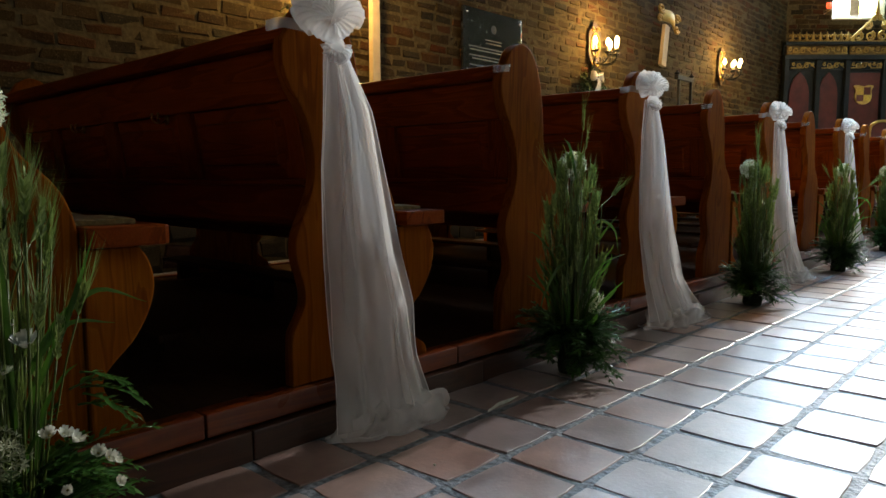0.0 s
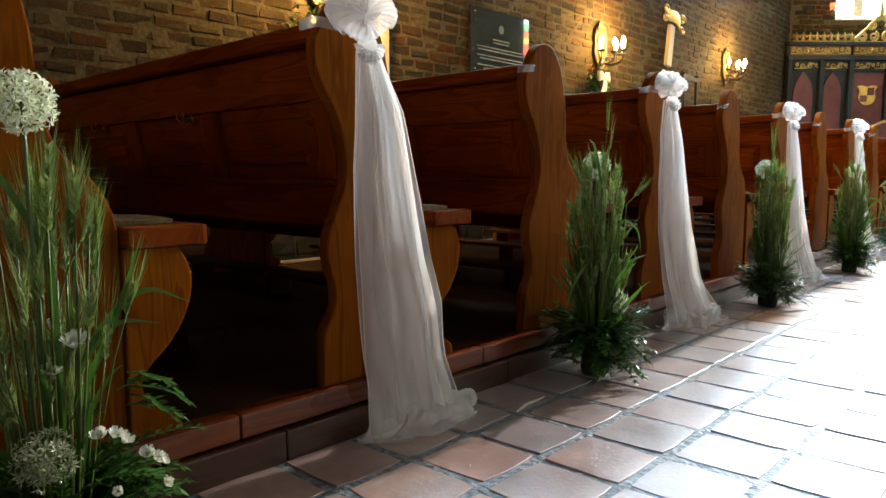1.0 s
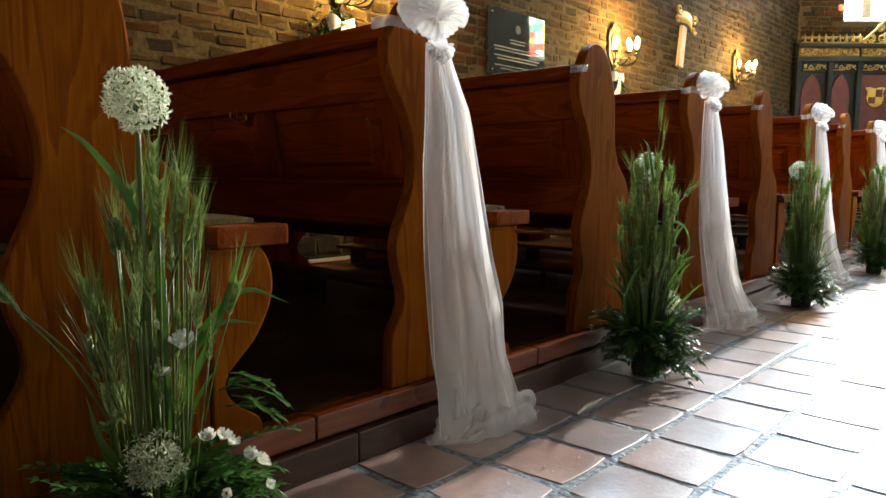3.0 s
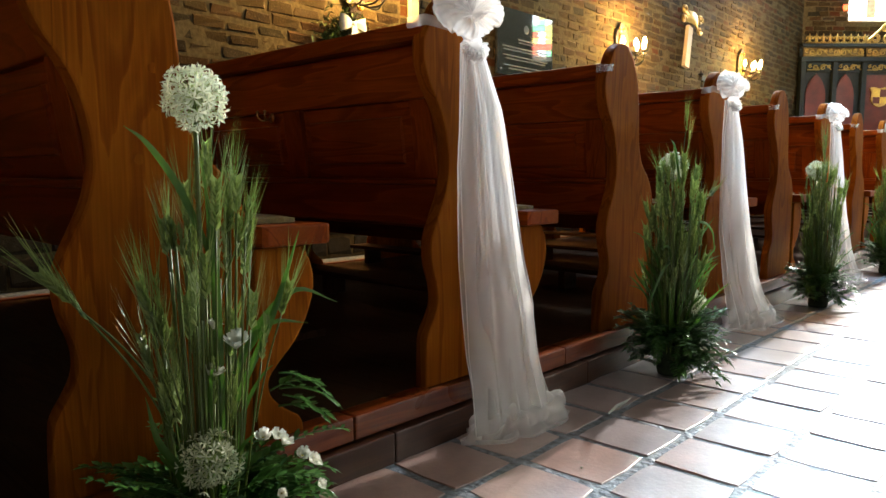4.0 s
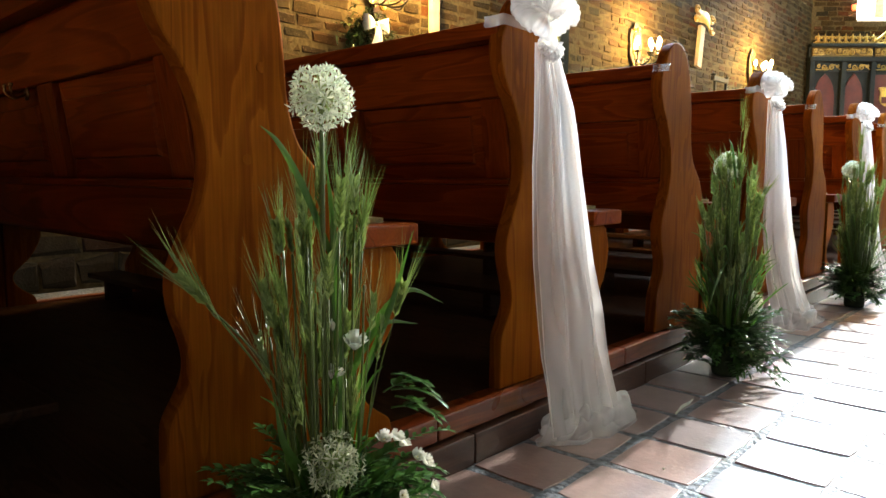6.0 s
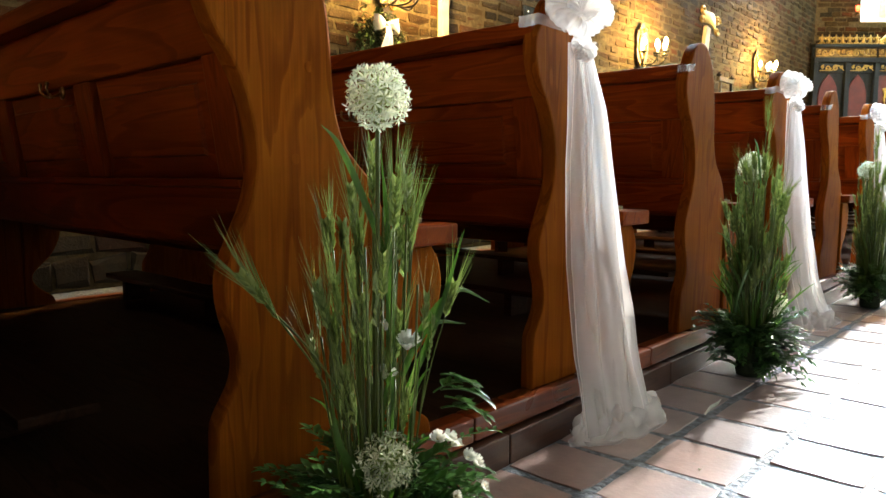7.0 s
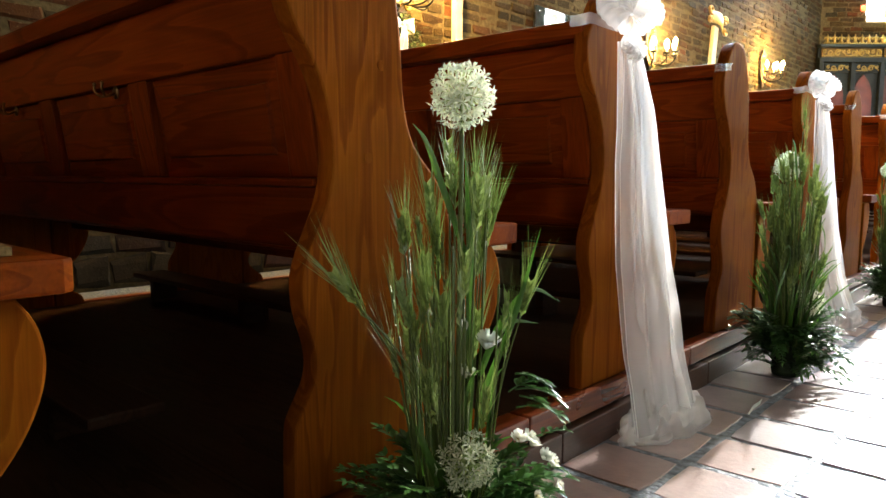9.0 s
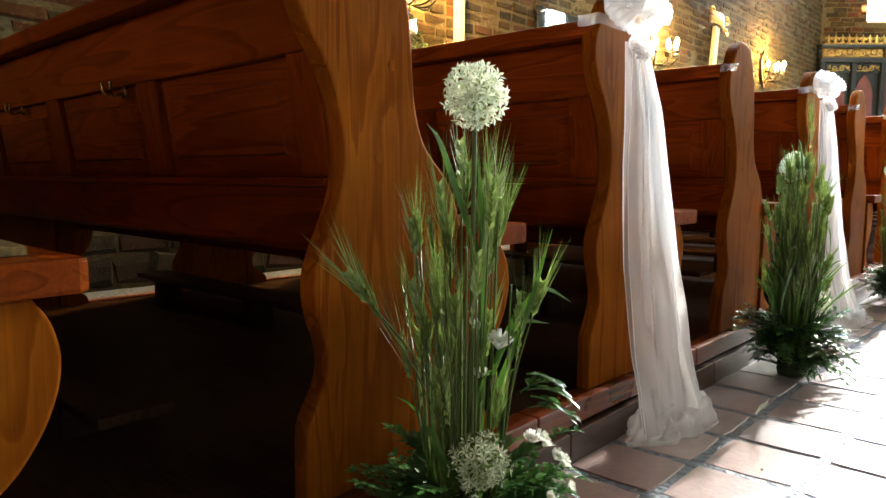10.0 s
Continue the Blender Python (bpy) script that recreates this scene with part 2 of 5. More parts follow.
FACET = math.hypot(WALL_X - APSE_X, APSE_Y - CORNER_Y)
DAY = (0.76, 0.9, 1.0)
# Unseen high west openings, added for blue fill on the floor.
WEST_FILL = [(a, a + 1.6, 5.8, 8.8) for a in (20.6, 23.6, 26.6, 29.6)]
wall_with_openings("wall_west", (-WALL_X - 0.005, BACK), (-WALL_X - 0.005, CORNER_Y), WEST_FILL, "lime mortar wall of the nave carrying old bricks", mortar_mat).matrix_world = pose(0, 0, 0)
SIDE = [(a, a + 1.6, 3.6, 8.4) for a in (21.1, 24.5, 27.9)]
wall_with_openings("wall_east", (WALL_X, CORNER_Y), (WALL_X, BACK), [(CORNER_Y - BACK - b, CORNER_Y - BACK - a, lo, hi) for a, b, lo, hi in SIDE], "plain plastered side wall with tall windows", plaster_mat)
# Unseen south opening, added to throw fill light on the pew backs.
SOUTH_FILL = (5.0, 8.0, 3.6, 7.2)
wall_with_openings("wall_south", (WALL_X, BACK), (-WALL_X, BACK), [SOUTH_FILL], "plain plastered end wall of the nave", plaster_mat)
NORTH = (0.5, 5.1, 3.2, 9.0)
LIGHTS = [(1.05, 2.27, 4.40, 10.4)]
wall_with_openings("wall_apse_west", (-WALL_X, CORNER_Y), (-APSE_X, APSE_Y), LIGHTS, "old brick wall of the apse with a window", mortar_mat)
wall_with_openings("wall_apse_north", (-APSE_X, APSE_Y), (APSE_X, APSE_Y), [NORTH], "old brick wall at the end of the apse", mortar_mat)
ELIGHTS = [(2.24, 2.94, 4.6, 6.4)]
wall_with_openings("wall_apse_east", (APSE_X, APSE_Y), (WALL_X, CORNER_Y), [(FACET - b, FACET - a, lo, hi) for a, b, lo, hi in ELIGHTS], "brick wall of the apse with a stained window", mortar_mat)
bm = box(-6.5, 6.5, BACK - 1, 22.5, TOP, TOP + 0.3)
solid("ceiling", bm, deck_wood, "plain dark wooden ceiling over the nave", "ceiling", "structure")

# daylight in the openings; the south and high west ones are added fill
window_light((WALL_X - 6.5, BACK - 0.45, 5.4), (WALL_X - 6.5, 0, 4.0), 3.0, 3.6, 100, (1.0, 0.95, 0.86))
# Strong blue lamps of the added west openings.
for a, b, lo, hi in WEST_FILL:
    y = BACK + (a + b) / 2
    window_light((-WALL_X - 0.45, y, (lo + hi) / 2), (0, y, (lo + hi) / 2), b - a, hi - lo, 2600, (0.50, 0.76, 1.0))
for a, b, lo, hi in SIDE:
    y = BACK + (a + b) / 2
    window_light((WALL_X + 0.45, y, (lo + hi) / 2), (0, y, (lo + hi) / 2), b - a, hi - lo, 42, (1.0, 0.92, 0.78))
run_w = Vector((WALL_X - APSE_X, APSE_Y - CORNER_Y, 0)).normalized()
out_w = Vector((run_w.y, -run_w.x, 0)) * -1
for a, b, lo, hi in LIGHTS:
    c = Vector((-WALL_X, CORNER_Y, 0)) + run_w * (a + b) / 2 + out_w * 0.45 + Vector((0, 0, (lo + hi) / 2))
    window_light(c, c - out_w, b - a, hi - lo, 2600, (0.60, 0.82, 1.0))
run_e = Vector((WALL_X - APSE_X, CORNER_Y - APSE_Y, 0)).normalized()
out_e = Vector((-run_e.y, run_e.x, 0))
for a, b, lo, hi in ELIGHTS:
    c = Vector((APSE_X, APSE_Y, 0)) + run_e * (FACET - (a + b) / 2) + out_e * 0.45 + Vector((0, 0, (lo + hi) / 2))
    window_light(c, c - out_e, b - a, hi - lo, 80, DAY)

floor = solid("floor", box(-6.5, 6.5, BACK - 1, 22.5, -0.2, -0.0035), grout_mat, "terracotta tiled church floor with pale cement joints", "floor", "structure")
# ---- the wooden platform under the pews ----
PITCH = 0.98
FACE = -1.535          # aisle face of the pew ends
DECK = 0.152           # top of the platform
FAR = -4.03            # far end of the pews
PEWS = range(-2, 14)
platform = thing("pew_platform", "low dark wooden platform along the aisle carrying the pews", "platform", (-1.5, 0, 0), kind="structure")
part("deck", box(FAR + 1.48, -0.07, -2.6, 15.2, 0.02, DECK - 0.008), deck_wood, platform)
board = mesh_from(box(-0.075, -0.006, 0.003, PITCH - 0.003, 0.088, DECK, 0.006), "edge_board")
board.materials.append(step_wood)
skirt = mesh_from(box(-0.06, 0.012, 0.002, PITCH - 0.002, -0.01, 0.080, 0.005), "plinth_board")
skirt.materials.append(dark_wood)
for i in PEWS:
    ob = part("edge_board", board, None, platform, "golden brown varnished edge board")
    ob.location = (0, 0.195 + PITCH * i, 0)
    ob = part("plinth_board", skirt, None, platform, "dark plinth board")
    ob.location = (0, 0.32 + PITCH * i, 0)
part("far_edge", box(FAR + 1.44, FAR + 1.5, -2.6, 15.2, -0.01, DECK, 0.005), step_wood, platform)

# ---- one pew ----
REAR = [(0.487, 0.0), (0.489, 0.13), (0.497, 0.165), (0.515, 0.195), (0.532, 0.228), (0.537, 0.262), (0.530, 0.302), (0.516, 0.342), (0.508, 0.385), (0.509, 0.425), (0.521, 0.463), (0.545, 0.513), (0.566, 0.560), (0.578, 0.615), (0.578, 0.668), (0.570, 0.716), (0.556, 0.765), (0.533, 0.811), (0.504, 0.854), (0.484, 0.898), (0.473, 0.940), (0.476, 0.985), (0.497, 1.022)]
CROWN = [(0.512, 1.045), (0.535, 1.085), (0.570, 1.112), (0.610, 1.122), (0.650, 1.112), (0.685, 1.082), (0.712, 1.042)]
FRONT = [(0.733, 0.985), (0.745, 0.93), (0.753, 0.87), (0.757, 0.81), (0.761, 0.76), (0.772, 0.71), (0.79, 0.668), (0.818, 0.636), (0.850, 0.606), (0.878, 0.566), (0.896, 0.520), (0.903, 0.487)]
WING = [(1.033, 0.446), (1.055, 0.412), (1.066, 0.365), (1.060, 0.318), (1.040, 0.268), (1.008, 0.220), (0.968, 0.182), (0.940, 0.150), (0.937, 0.120), (0.952, 0.092), (0.985, 0.063), (1.018, 0.040), (1.028, 0.018), (1.030, 0.0)]


def flat(points, steps=3):
    return [(p.x, p.y) for p in smooth_line([(u, v, 0) for u, v in points], steps)]


def end_panel(pew, x0, x1, label=""):
    outline = flat(REAR) + flat(CROWN) + flat(FRONT) + [(0.903, 0.0)]
    part("end_board", prism(outline, x0, x1, "x", 0.006), post_wood, pew, label)
    outline = [(0.905, 0.0), (0.905, 0.446)] + flat(WING)
    part("end_wing", prism(outline, x0 + 0.003, x1 + 0.012, "x", 0.005), post_wood, pew)


def back_panels(pew, lean):
    """The framed back: cap rail, rails, stiles and raised panels, leaning back."""
    inner, far = -0.046, FAR - FACE + 0.046
    def frame_part(name, x0, x1, z0, z1, y0, y1, mat, bevel=0.004, label=""):
        bm = box(x0, x1, y0, y1, z0, z1, bevel)
        for v in bm.verts:
            v.co.y += lean(v.co.z)
        part(name, bm, mat, pew, label)
    frame_part("cap_rail", far, 0.028 + inner, 0.983, 1.032, -0.045, 0.045, wood_x, 0.01)
    frame_part("top_rail", far, inner, 0.832, 0.982, 0.0, 0.032, wood_x)
    frame_part("bottom_rail", far, inner, 0.46, 0.583, 0.0, 0.032, wood_x)
    frame_part("rail_moulding", far, inner, 0.583, 0.60, -0.012, 0.02, wood_x, 0.005)
    xs = [inner, -0.135, -0.675, -0.775, -1.315, -1.415, -1.955, -2.055, far + 0.08, far]
    for a, b in zip(xs[0::2], xs[1::2]):
        frame_part("stile", b, a, 0.60, 0.832, 0.001, 0.031, wood_z)
    for a, b in zip(xs[1::2], xs[2::2]):
        bm = bmesh.new()
        y_out, y_in = 0.012, 0.004
        m = 0.045
        o = [(b, 0.60), (a, 0.60), (a, 0.832), (b, 0.832)]
        q = [(b + m, 0.60 + m), (a - m, 0.60 + m), (a - m, 0.832 - m), (b + m, 0.832 - m)]
        vo = [bm.verts.new((x, y_out + 0.008 + lean(z), z)) for x, z in o]
        vm = [bm.verts.new((x, y_out + lean(z), z)) for x, z in q]
        vi = [bm.verts.new((x + (0.004 if x < (a + b) / 2 else -0.004), y_in + lean(z), z + (0.004 if z < 0.7 else -0.004))) for x, z in q]
        vb = [bm.verts.new((x, 0.028 + lean(z), z)) for x, z in o]
        for r0, r1 in ((vo, vm), (vm, vi)):
            for k in range(4):
                bm.faces.new((r0[k], r0[(k + 1) % 4], r1[(k + 1) % 4], r1[k]))
        bm.faces.new(vi)
        bm.faces.new(vb[::-1])
        bmesh.ops.recalc_face_normals(bm, faces=bm.faces[:])
        part("raised_panel", bm, wood_x, pew)


brass = plain("aged_brass", (0.30, 0.19, 0.07), 0.3, 1.0, 0.3, 60)
clear_m, clear_t, clear_b = material("clear_plastic")
clear_b.inputs["Base Color"].default_value = (0.95, 0.96, 0.97, 1)
clear_b.inputs["Roughness"].default_value = 0.08
clear_b.inputs["Transmission Weight"].default_value = 0.85
clear_b.inputs["IOR"].default_value = 1.3


def lean(z):
    return 0.60 - 0.075 * (z - 0.45) / 0.55


def coat_hook(pew, x):
    y, z = lean(0.83), 0.815
    bm = bmesh.new()
    lathe(bm, [(0.016, 0), (0.017, 0.003), (0.012, 0.006)], (x, y, z), 12, Euler((radians(90), 0, 0)).to_matrix())
    for side in (-1, 1):
        tube(bm, smooth_line([(x, y - 0.004, z), (x + side * 0.012, y - 0.03, z - 0.012), (x + side * 0.022, y - 0.045, z), (x + side * 0.024, y - 0.045, z + 0.016)], 4), 0.0035, 6)
        bmesh.ops.create_icosphere(bm, subdivisions=1, radius=0.006, matrix=Matrix.Translation((x + side * 0.024, y - 0.045, z + 0.018)))
    part("coat_hook", bm, brass, pew, "small brass double coat hook", True)


def build_pew():
    pew = thing("pew", "reddish-brown varnished wooden pew with curved end boards", "pew", (FACE, 0, DECK), "rows of pews along the aisle")
    end_panel(pew, -0.045, 0.0, "golden varnished end board with a rounded top")
    far = FAR - FACE
    end_panel(pew, far, far + 0.045)
    back_panels(pew, lean)
    outline = [(-0.046, 0.62), (-0.046, 0.906), (0.045, 0.906), (0.048, 0.92), (0.048, 1.08), (0.036, 1.095), (far - 0.03, 1.095), (far - 0.03, 0.906), (far + 0.046, 0.906), (far + 0.046, 0.62)]
    part("seat", prism(outline, 0.450, 0.497, "z", 0.006), wood_x, pew, "dark red varnished seat board")
    part("seat_rail", box(far + 0.046, -0.046, 0.99, 1.015, 0.36, 0.449, 0.003), wood_x, pew)
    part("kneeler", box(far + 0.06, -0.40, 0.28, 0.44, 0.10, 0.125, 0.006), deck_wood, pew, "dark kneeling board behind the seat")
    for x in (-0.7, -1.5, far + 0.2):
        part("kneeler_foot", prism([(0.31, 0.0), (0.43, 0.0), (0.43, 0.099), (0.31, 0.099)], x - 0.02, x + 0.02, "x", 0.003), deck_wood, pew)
    for x in (-0.836, -1.617):
        coat_hook(pew, x)
    for u, v in ((0.70, 0.815), (0.665, 0.638)):
        bm = bmesh.new()
        lathe(bm, [(0.0105, 0), (0.0105, 0.0008)], (0.0, u, v), 16, Euler((0, radians(90), 0)).to_matrix())
        part("wooden_plug", bm, post_wood, pew)
    return pew


pew = build_pew()
for i in PEWS:
    if i:
        copy_thing(pew, pose(FACE, PITCH * i, DECK))
# ---- windows ----
stone_mat = plain("pale_window_stone", (0.62, 0.52, 0.36), 0.8, 0, 0.15, 12, 0.004)
lead_mat = plain("window_lead", (0.06, 0.06, 0.065), 0.5, 0.6, 0.2, 40)


def glass(name, colour):
    m, t, b = material(name)
    b.inputs["Base Color"].default_value = (*colour, 1)
    b.inputs["Transmission Weight"].default_value = 1.0
    b.inputs["Roughness"].default_value = 0.12
    b.inputs["IOR"].default_value = 1.02
    return m


GLASS = [glass("clear_glass", (0.97, 0.96, 0.9)), glass("yellow_glass", (0.95, 0.72, 0.15)), glass("blue_glass", (0.2, 0.35, 0.9)), glass("red_glass", (0.85, 0.15, 0.08)), glass("green_glass", (0.25, 0.7, 0.3)), glass("pale_glass", (0.9, 0.93, 0.97))]


def window(name, centre, turn, width, height, lights, label, coloured):
    """A stone-framed window: mullions, leaded quarries and a sloping sill; local x along the wall, y outward."""
    w = thing(name, label, "window", centre, turn=turn, kind="structure")
    h = width / 2
    step = width / lights
    for k in range(1, lights):
        x = -h + step * k
        part("mullion", prism([(x - 0.11, 0.16), (x + 0.11, 0.16), (x + 0.06, 0.34), (x - 0.06, 0.34)], 0.0, height, "z", 0.006), stone_mat, w)
    part("window_sill", prism([(-0.02, 0.0), (0.30, 0.19), (0.34, 0.19), (0.34, -0.03), (-0.02, -0.03)], -h, h, "x", 0.004), stone_mat, w, "sloping pale stone sill")
    rng = random.Random(len(label))
    for k in range(lights):
        x0 = -h + step * k + (0.11 if k else 0.0)
        x1 = -h + step * (k + 1) - (0.11 if k < lights - 1 else 0.0)
        cols, rows = 3, max(4, int(height / 0.22))
        for i in range(cols):
            for j in range(rows):
                a, b = x0 + (x1 - x0) * i / cols, x0 + (x1 - x0) * (i + 1) / cols
                c, d = 0.19 + (height - 0.19) * j / rows, 0.19 + (height - 0.19) * (j + 1) / rows
                bm = box(a + 0.006, b - 0.006, 0.30, 0.304, c + 0.006, d - 0.006)
                mat = rng.choice(GLASS[1:]) if rng.random() < coloured else GLASS[0]
                ob = part("pane", bm, mat, w)
                ob.visible_shadow = False
        bm = bmesh.new()
        for i in range(1, cols):
            x = x0 + (x1 - x0) * i / cols
            box(x - 0.006, x + 0.006, 0.296, 0.308, 0.19, height, bm=bm)
        for j in range(1, rows):
            z = 0.19 + (height - 0.19) * j / rows
            box(x0, x1, 0.295, 0.309, z - 0.006, z + 0.006, bm=bm)
        part("leading", bm, lead_mat, w)
    return w


def along(start, run, s, z):
    return (start[0] + run.x * s, start[1] + run.y * s, z)


a, b, lo, hi = LIGHTS[0]
window("window_1", along((-WALL_X, CORNER_Y), run_w, (a + b) / 2, lo), math.degrees(math.atan2(run_w.y, run_w.x)), b - a, hi - lo, 2, "bright leaded apse window with pale stone sill", 0.12)
a, b, lo, hi = ELIGHTS[0]
window("window_2", along((APSE_X, APSE_Y), run_e, FACET - (a + b) / 2, lo), math.degrees(math.atan2(run_e.y, run_e.x)), b - a, hi - lo, 1, "stained-glass window in coloured leaded panes", 0.6)
window("window_3", (-APSE_X + (NORTH[0] + NORTH[1]) / 2, APSE_Y, NORTH[2]), 0, NORTH[1] - NORTH[0], NORTH[3] - NORTH[2], 1, "tall leaded window at the apse end", 0.1)
# Panes and leading for the added south fill opening.
window("window_12", (WALL_X - 6.5, BACK, SOUTH_FILL[2]), 180, 3.0, 3.6, 4, "leaded end window of clear glass", 0.05)
# Windows set into the added west openings, above the view.
for k, (a, b, lo, hi) in enumerate(WEST_FILL):
    window("window_%d" % (8 + k), (-WALL_X, BACK + (a + b) / 2, lo), 90, b - a, hi - lo, 2, "high leaded window of clear glass in the brick wall", 0.05)
for k, (a, b, lo, hi) in enumerate(SIDE):
    window("window_%d" % (4 + k), (WALL_X, BACK + (a + b) / 2, lo), -90, b - a, hi - lo, 2, "tall leaded side window of clear glass", 0.05)

# ---- things on the west wall ----
WX = -WALL_X + 0.02
black_stone = plain("polished_black_stone", (0.012, 0.013, 0.015), 0.03, 0, 0.4, 14)
engraved = plain("engraved_grey", (0.028, 0.027, 0.025), 0.6, 0, 0.2, 50)
steel = plain("polished_steel", (0.7, 0.7, 0.7), 0.2, 1.0, 0.1, 30)
plaque = thing("memorial_plaque", "polished black stone plaque with engraved lines on bricks", "plaque", (WX, 6.99, 1.93))
part("slab", box(0.0, 0.035, -0.56, 0.56, 0.0, 0.76, 0.004), black_stone, plaque)
rng = random.Random(4)
for z, half in ((0.42, 0.16), (0.385, 0.15), (0.32, 0.46), (0.285, 0.44), (0.22, 0.45), (0.185, 0.40), (0.11, 0.44), (0.075, 0.33)):
    part("text_line", box(0.0352, 0.0365, -half, half, z, z + 0.016), engraved, plaque)
bm = bmesh.new()
lathe(bm, [(0.05, 0), (0.05, 0.0015)], (0.0352, 0.0, 0.56), 20, Euler((0, radians(90), 0)).to_matrix())
part("emblem", bm, engraved, plaque)
for y in (-0.50, 0.50):
    for z in (0.06, 0.70):
        bm = bmesh.new()
        lathe(bm, [(0.013, 0), (0.013, 0.012), (0.008, 0.018)], (0.035, y, z), 12, Euler((0, radians(90), 0)).to_matrix())
        part("mounting_screw", bm, steel, plaque, "", True)

gilt = plain("gilding", (0.50, 0.32, 0.09), 0.38, 1.0, 0.35, 50, 0.003)
cream = plain("cream_painted_wood", (0.42, 0.35, 0.23), 0.5, 0, 0.1, 9)
iron = plain("dark_iron", (0.02, 0.018, 0.016), 0.45, 0.7, 0.3, 40)


def scroll(bm, centre, radius, turns, sign, thick, axis_y=Vector((0, 1, 0)), axis_z=Vector((0, 0, 1)), start=0.0):
    line = []
    for k in range(int(10 * turns) + 1):
        a = start + sign * 2 * math.pi * k / 10
        r = radius * (1 - 0.75 * k / (10 * turns))
        line.append(Vector(centre) + r * (math.cos(a) * axis_y + math.sin(a) * axis_z))
    tube(bm, line, [thick * (1 - 0.4 * k / len(line)) for k in range(len(line))], 6)


def wall_shaft(y, z0, z1, width, lean_deg, spread=1.0):
    s = thing("wall_cross_shaft", "cream painted wooden shaft with gilded scroll top on bricks", "wall cross", (WX, y, z0), "cream shafts on the wall")
    h = z1 - z0
    part("shaft", box(0.0, 0.06, -width / 2, width / 2, 0, h, 0.006), cream, s)
    plate = [(0.05 + 0.035 * math.sin(math.pi * k / 12), spread * 0.16 * (k / 6 - 1), 0.03 * math.cos(math.pi * (k / 6 - 1) / 2)) for k in range(13)]
    bm = bmesh.new()
    rows = [[bm.verts.new((x + d, q, h + z + e)) for d, e in ((0, 0.0), (0.02, 0.0), (0.02, 0.19), (0, 0.19))] for x, q, z in plate]
    for a, b in zip(rows, rows[1:]):
        for k in range(4):
            bm.faces.new((a[k], a[(k + 1) % 4], b[(k + 1) % 4], b[k]))
    bm.faces.new(rows[0])
    bm.faces.new(rows[-1][::-1])
    bmesh.ops.recalc_face_normals(bm, faces=bm.faces[:])
    part("scroll_plate", bm, gilt_pale, s, "pale gilded curved plate", True)
    for side in (-1, 1):
        for dy, dz, r, turns, way in ((0.20, 0.19, 0.075, 1.5, side), (0.21, 0.02, 0.060, 1.3, -side)):
            bm = bmesh.new()
            scroll(bm, (0.07, side * spread * dy, h + dz), r, turns, way, 0.026, Vector((0, spread, 0)))
            part("volute", bm, gilt, s, "gilded scroll", True)
    s.rotation_euler = (radians(-lean_deg), 0, 0)


gilt_pale = plain("pale_gilding", (0.55, 0.38, 0.11), 0.35, 1.0, 0.25, 40, 0.003)
wall_shaft(5.09, 1.55, 3.05, 0.10, 0)
wall_shaft(11.5, 2.58, 3.26, 0.17, 9, 1.5)

bulb_m, bulb_t, bulb_b = material("warm_bulb")
bulb_b.inputs["Emission Color"].default_value = (1.0, 0.62, 0.22, 1)
bulb_b.inputs["Emission Strength"].default_value = 40.0
candle_mat = plain("ivory_candle_sleeve", (0.75, 0.68, 0.5), 0.5, 0, 0.1, 20)
mirror_m, mirror_t, mirror_b = material("old_mirror")
mirror_b.inputs["Metallic"].default_value, mirror_b.inputs["Roughness"].default_value = 1.0, 0.08
mirror_b.inputs["Base Color"].default_value = (0.55, 0.42, 0.2, 1)
carved = plain("dark_carved_wood", (0.03, 0.018, 0.011), 0.4, 0, 0.4, 40, 0.003)


def oval(bm, cy, cz, ry, rz, x0, x1, inner=0.0, sides=28):
    rings = []
    for x, k in ((x0, 1.0), (x1, 1.0), (x1, inner), (x0, inner)):
        if inner == 0.0 and k == 0.0:
            continue
        rings.append([bm.verts.new((x, cy + ry * k * math.cos(2 * math.pi * i / sides), cz + rz * k * math.sin(2 * math.pi * i / sides))) for i in range(sides)])
    loops = list(zip(rings, rings[1:])) + ([(rings[-1], rings[0])] if inner else [])
    for a, b in loops:
        for i in range(sides):
            bm.faces.new((a[i], a[(i + 1) % sides], b[(i + 1) % sides], b[i]))
    if not inner:
        bm.faces.new(rings[0][::-1])
        bm.faces.new(rings[-1])
    bmesh.ops.recalc_face_normals(bm, faces=bm.faces[:])
    return bm


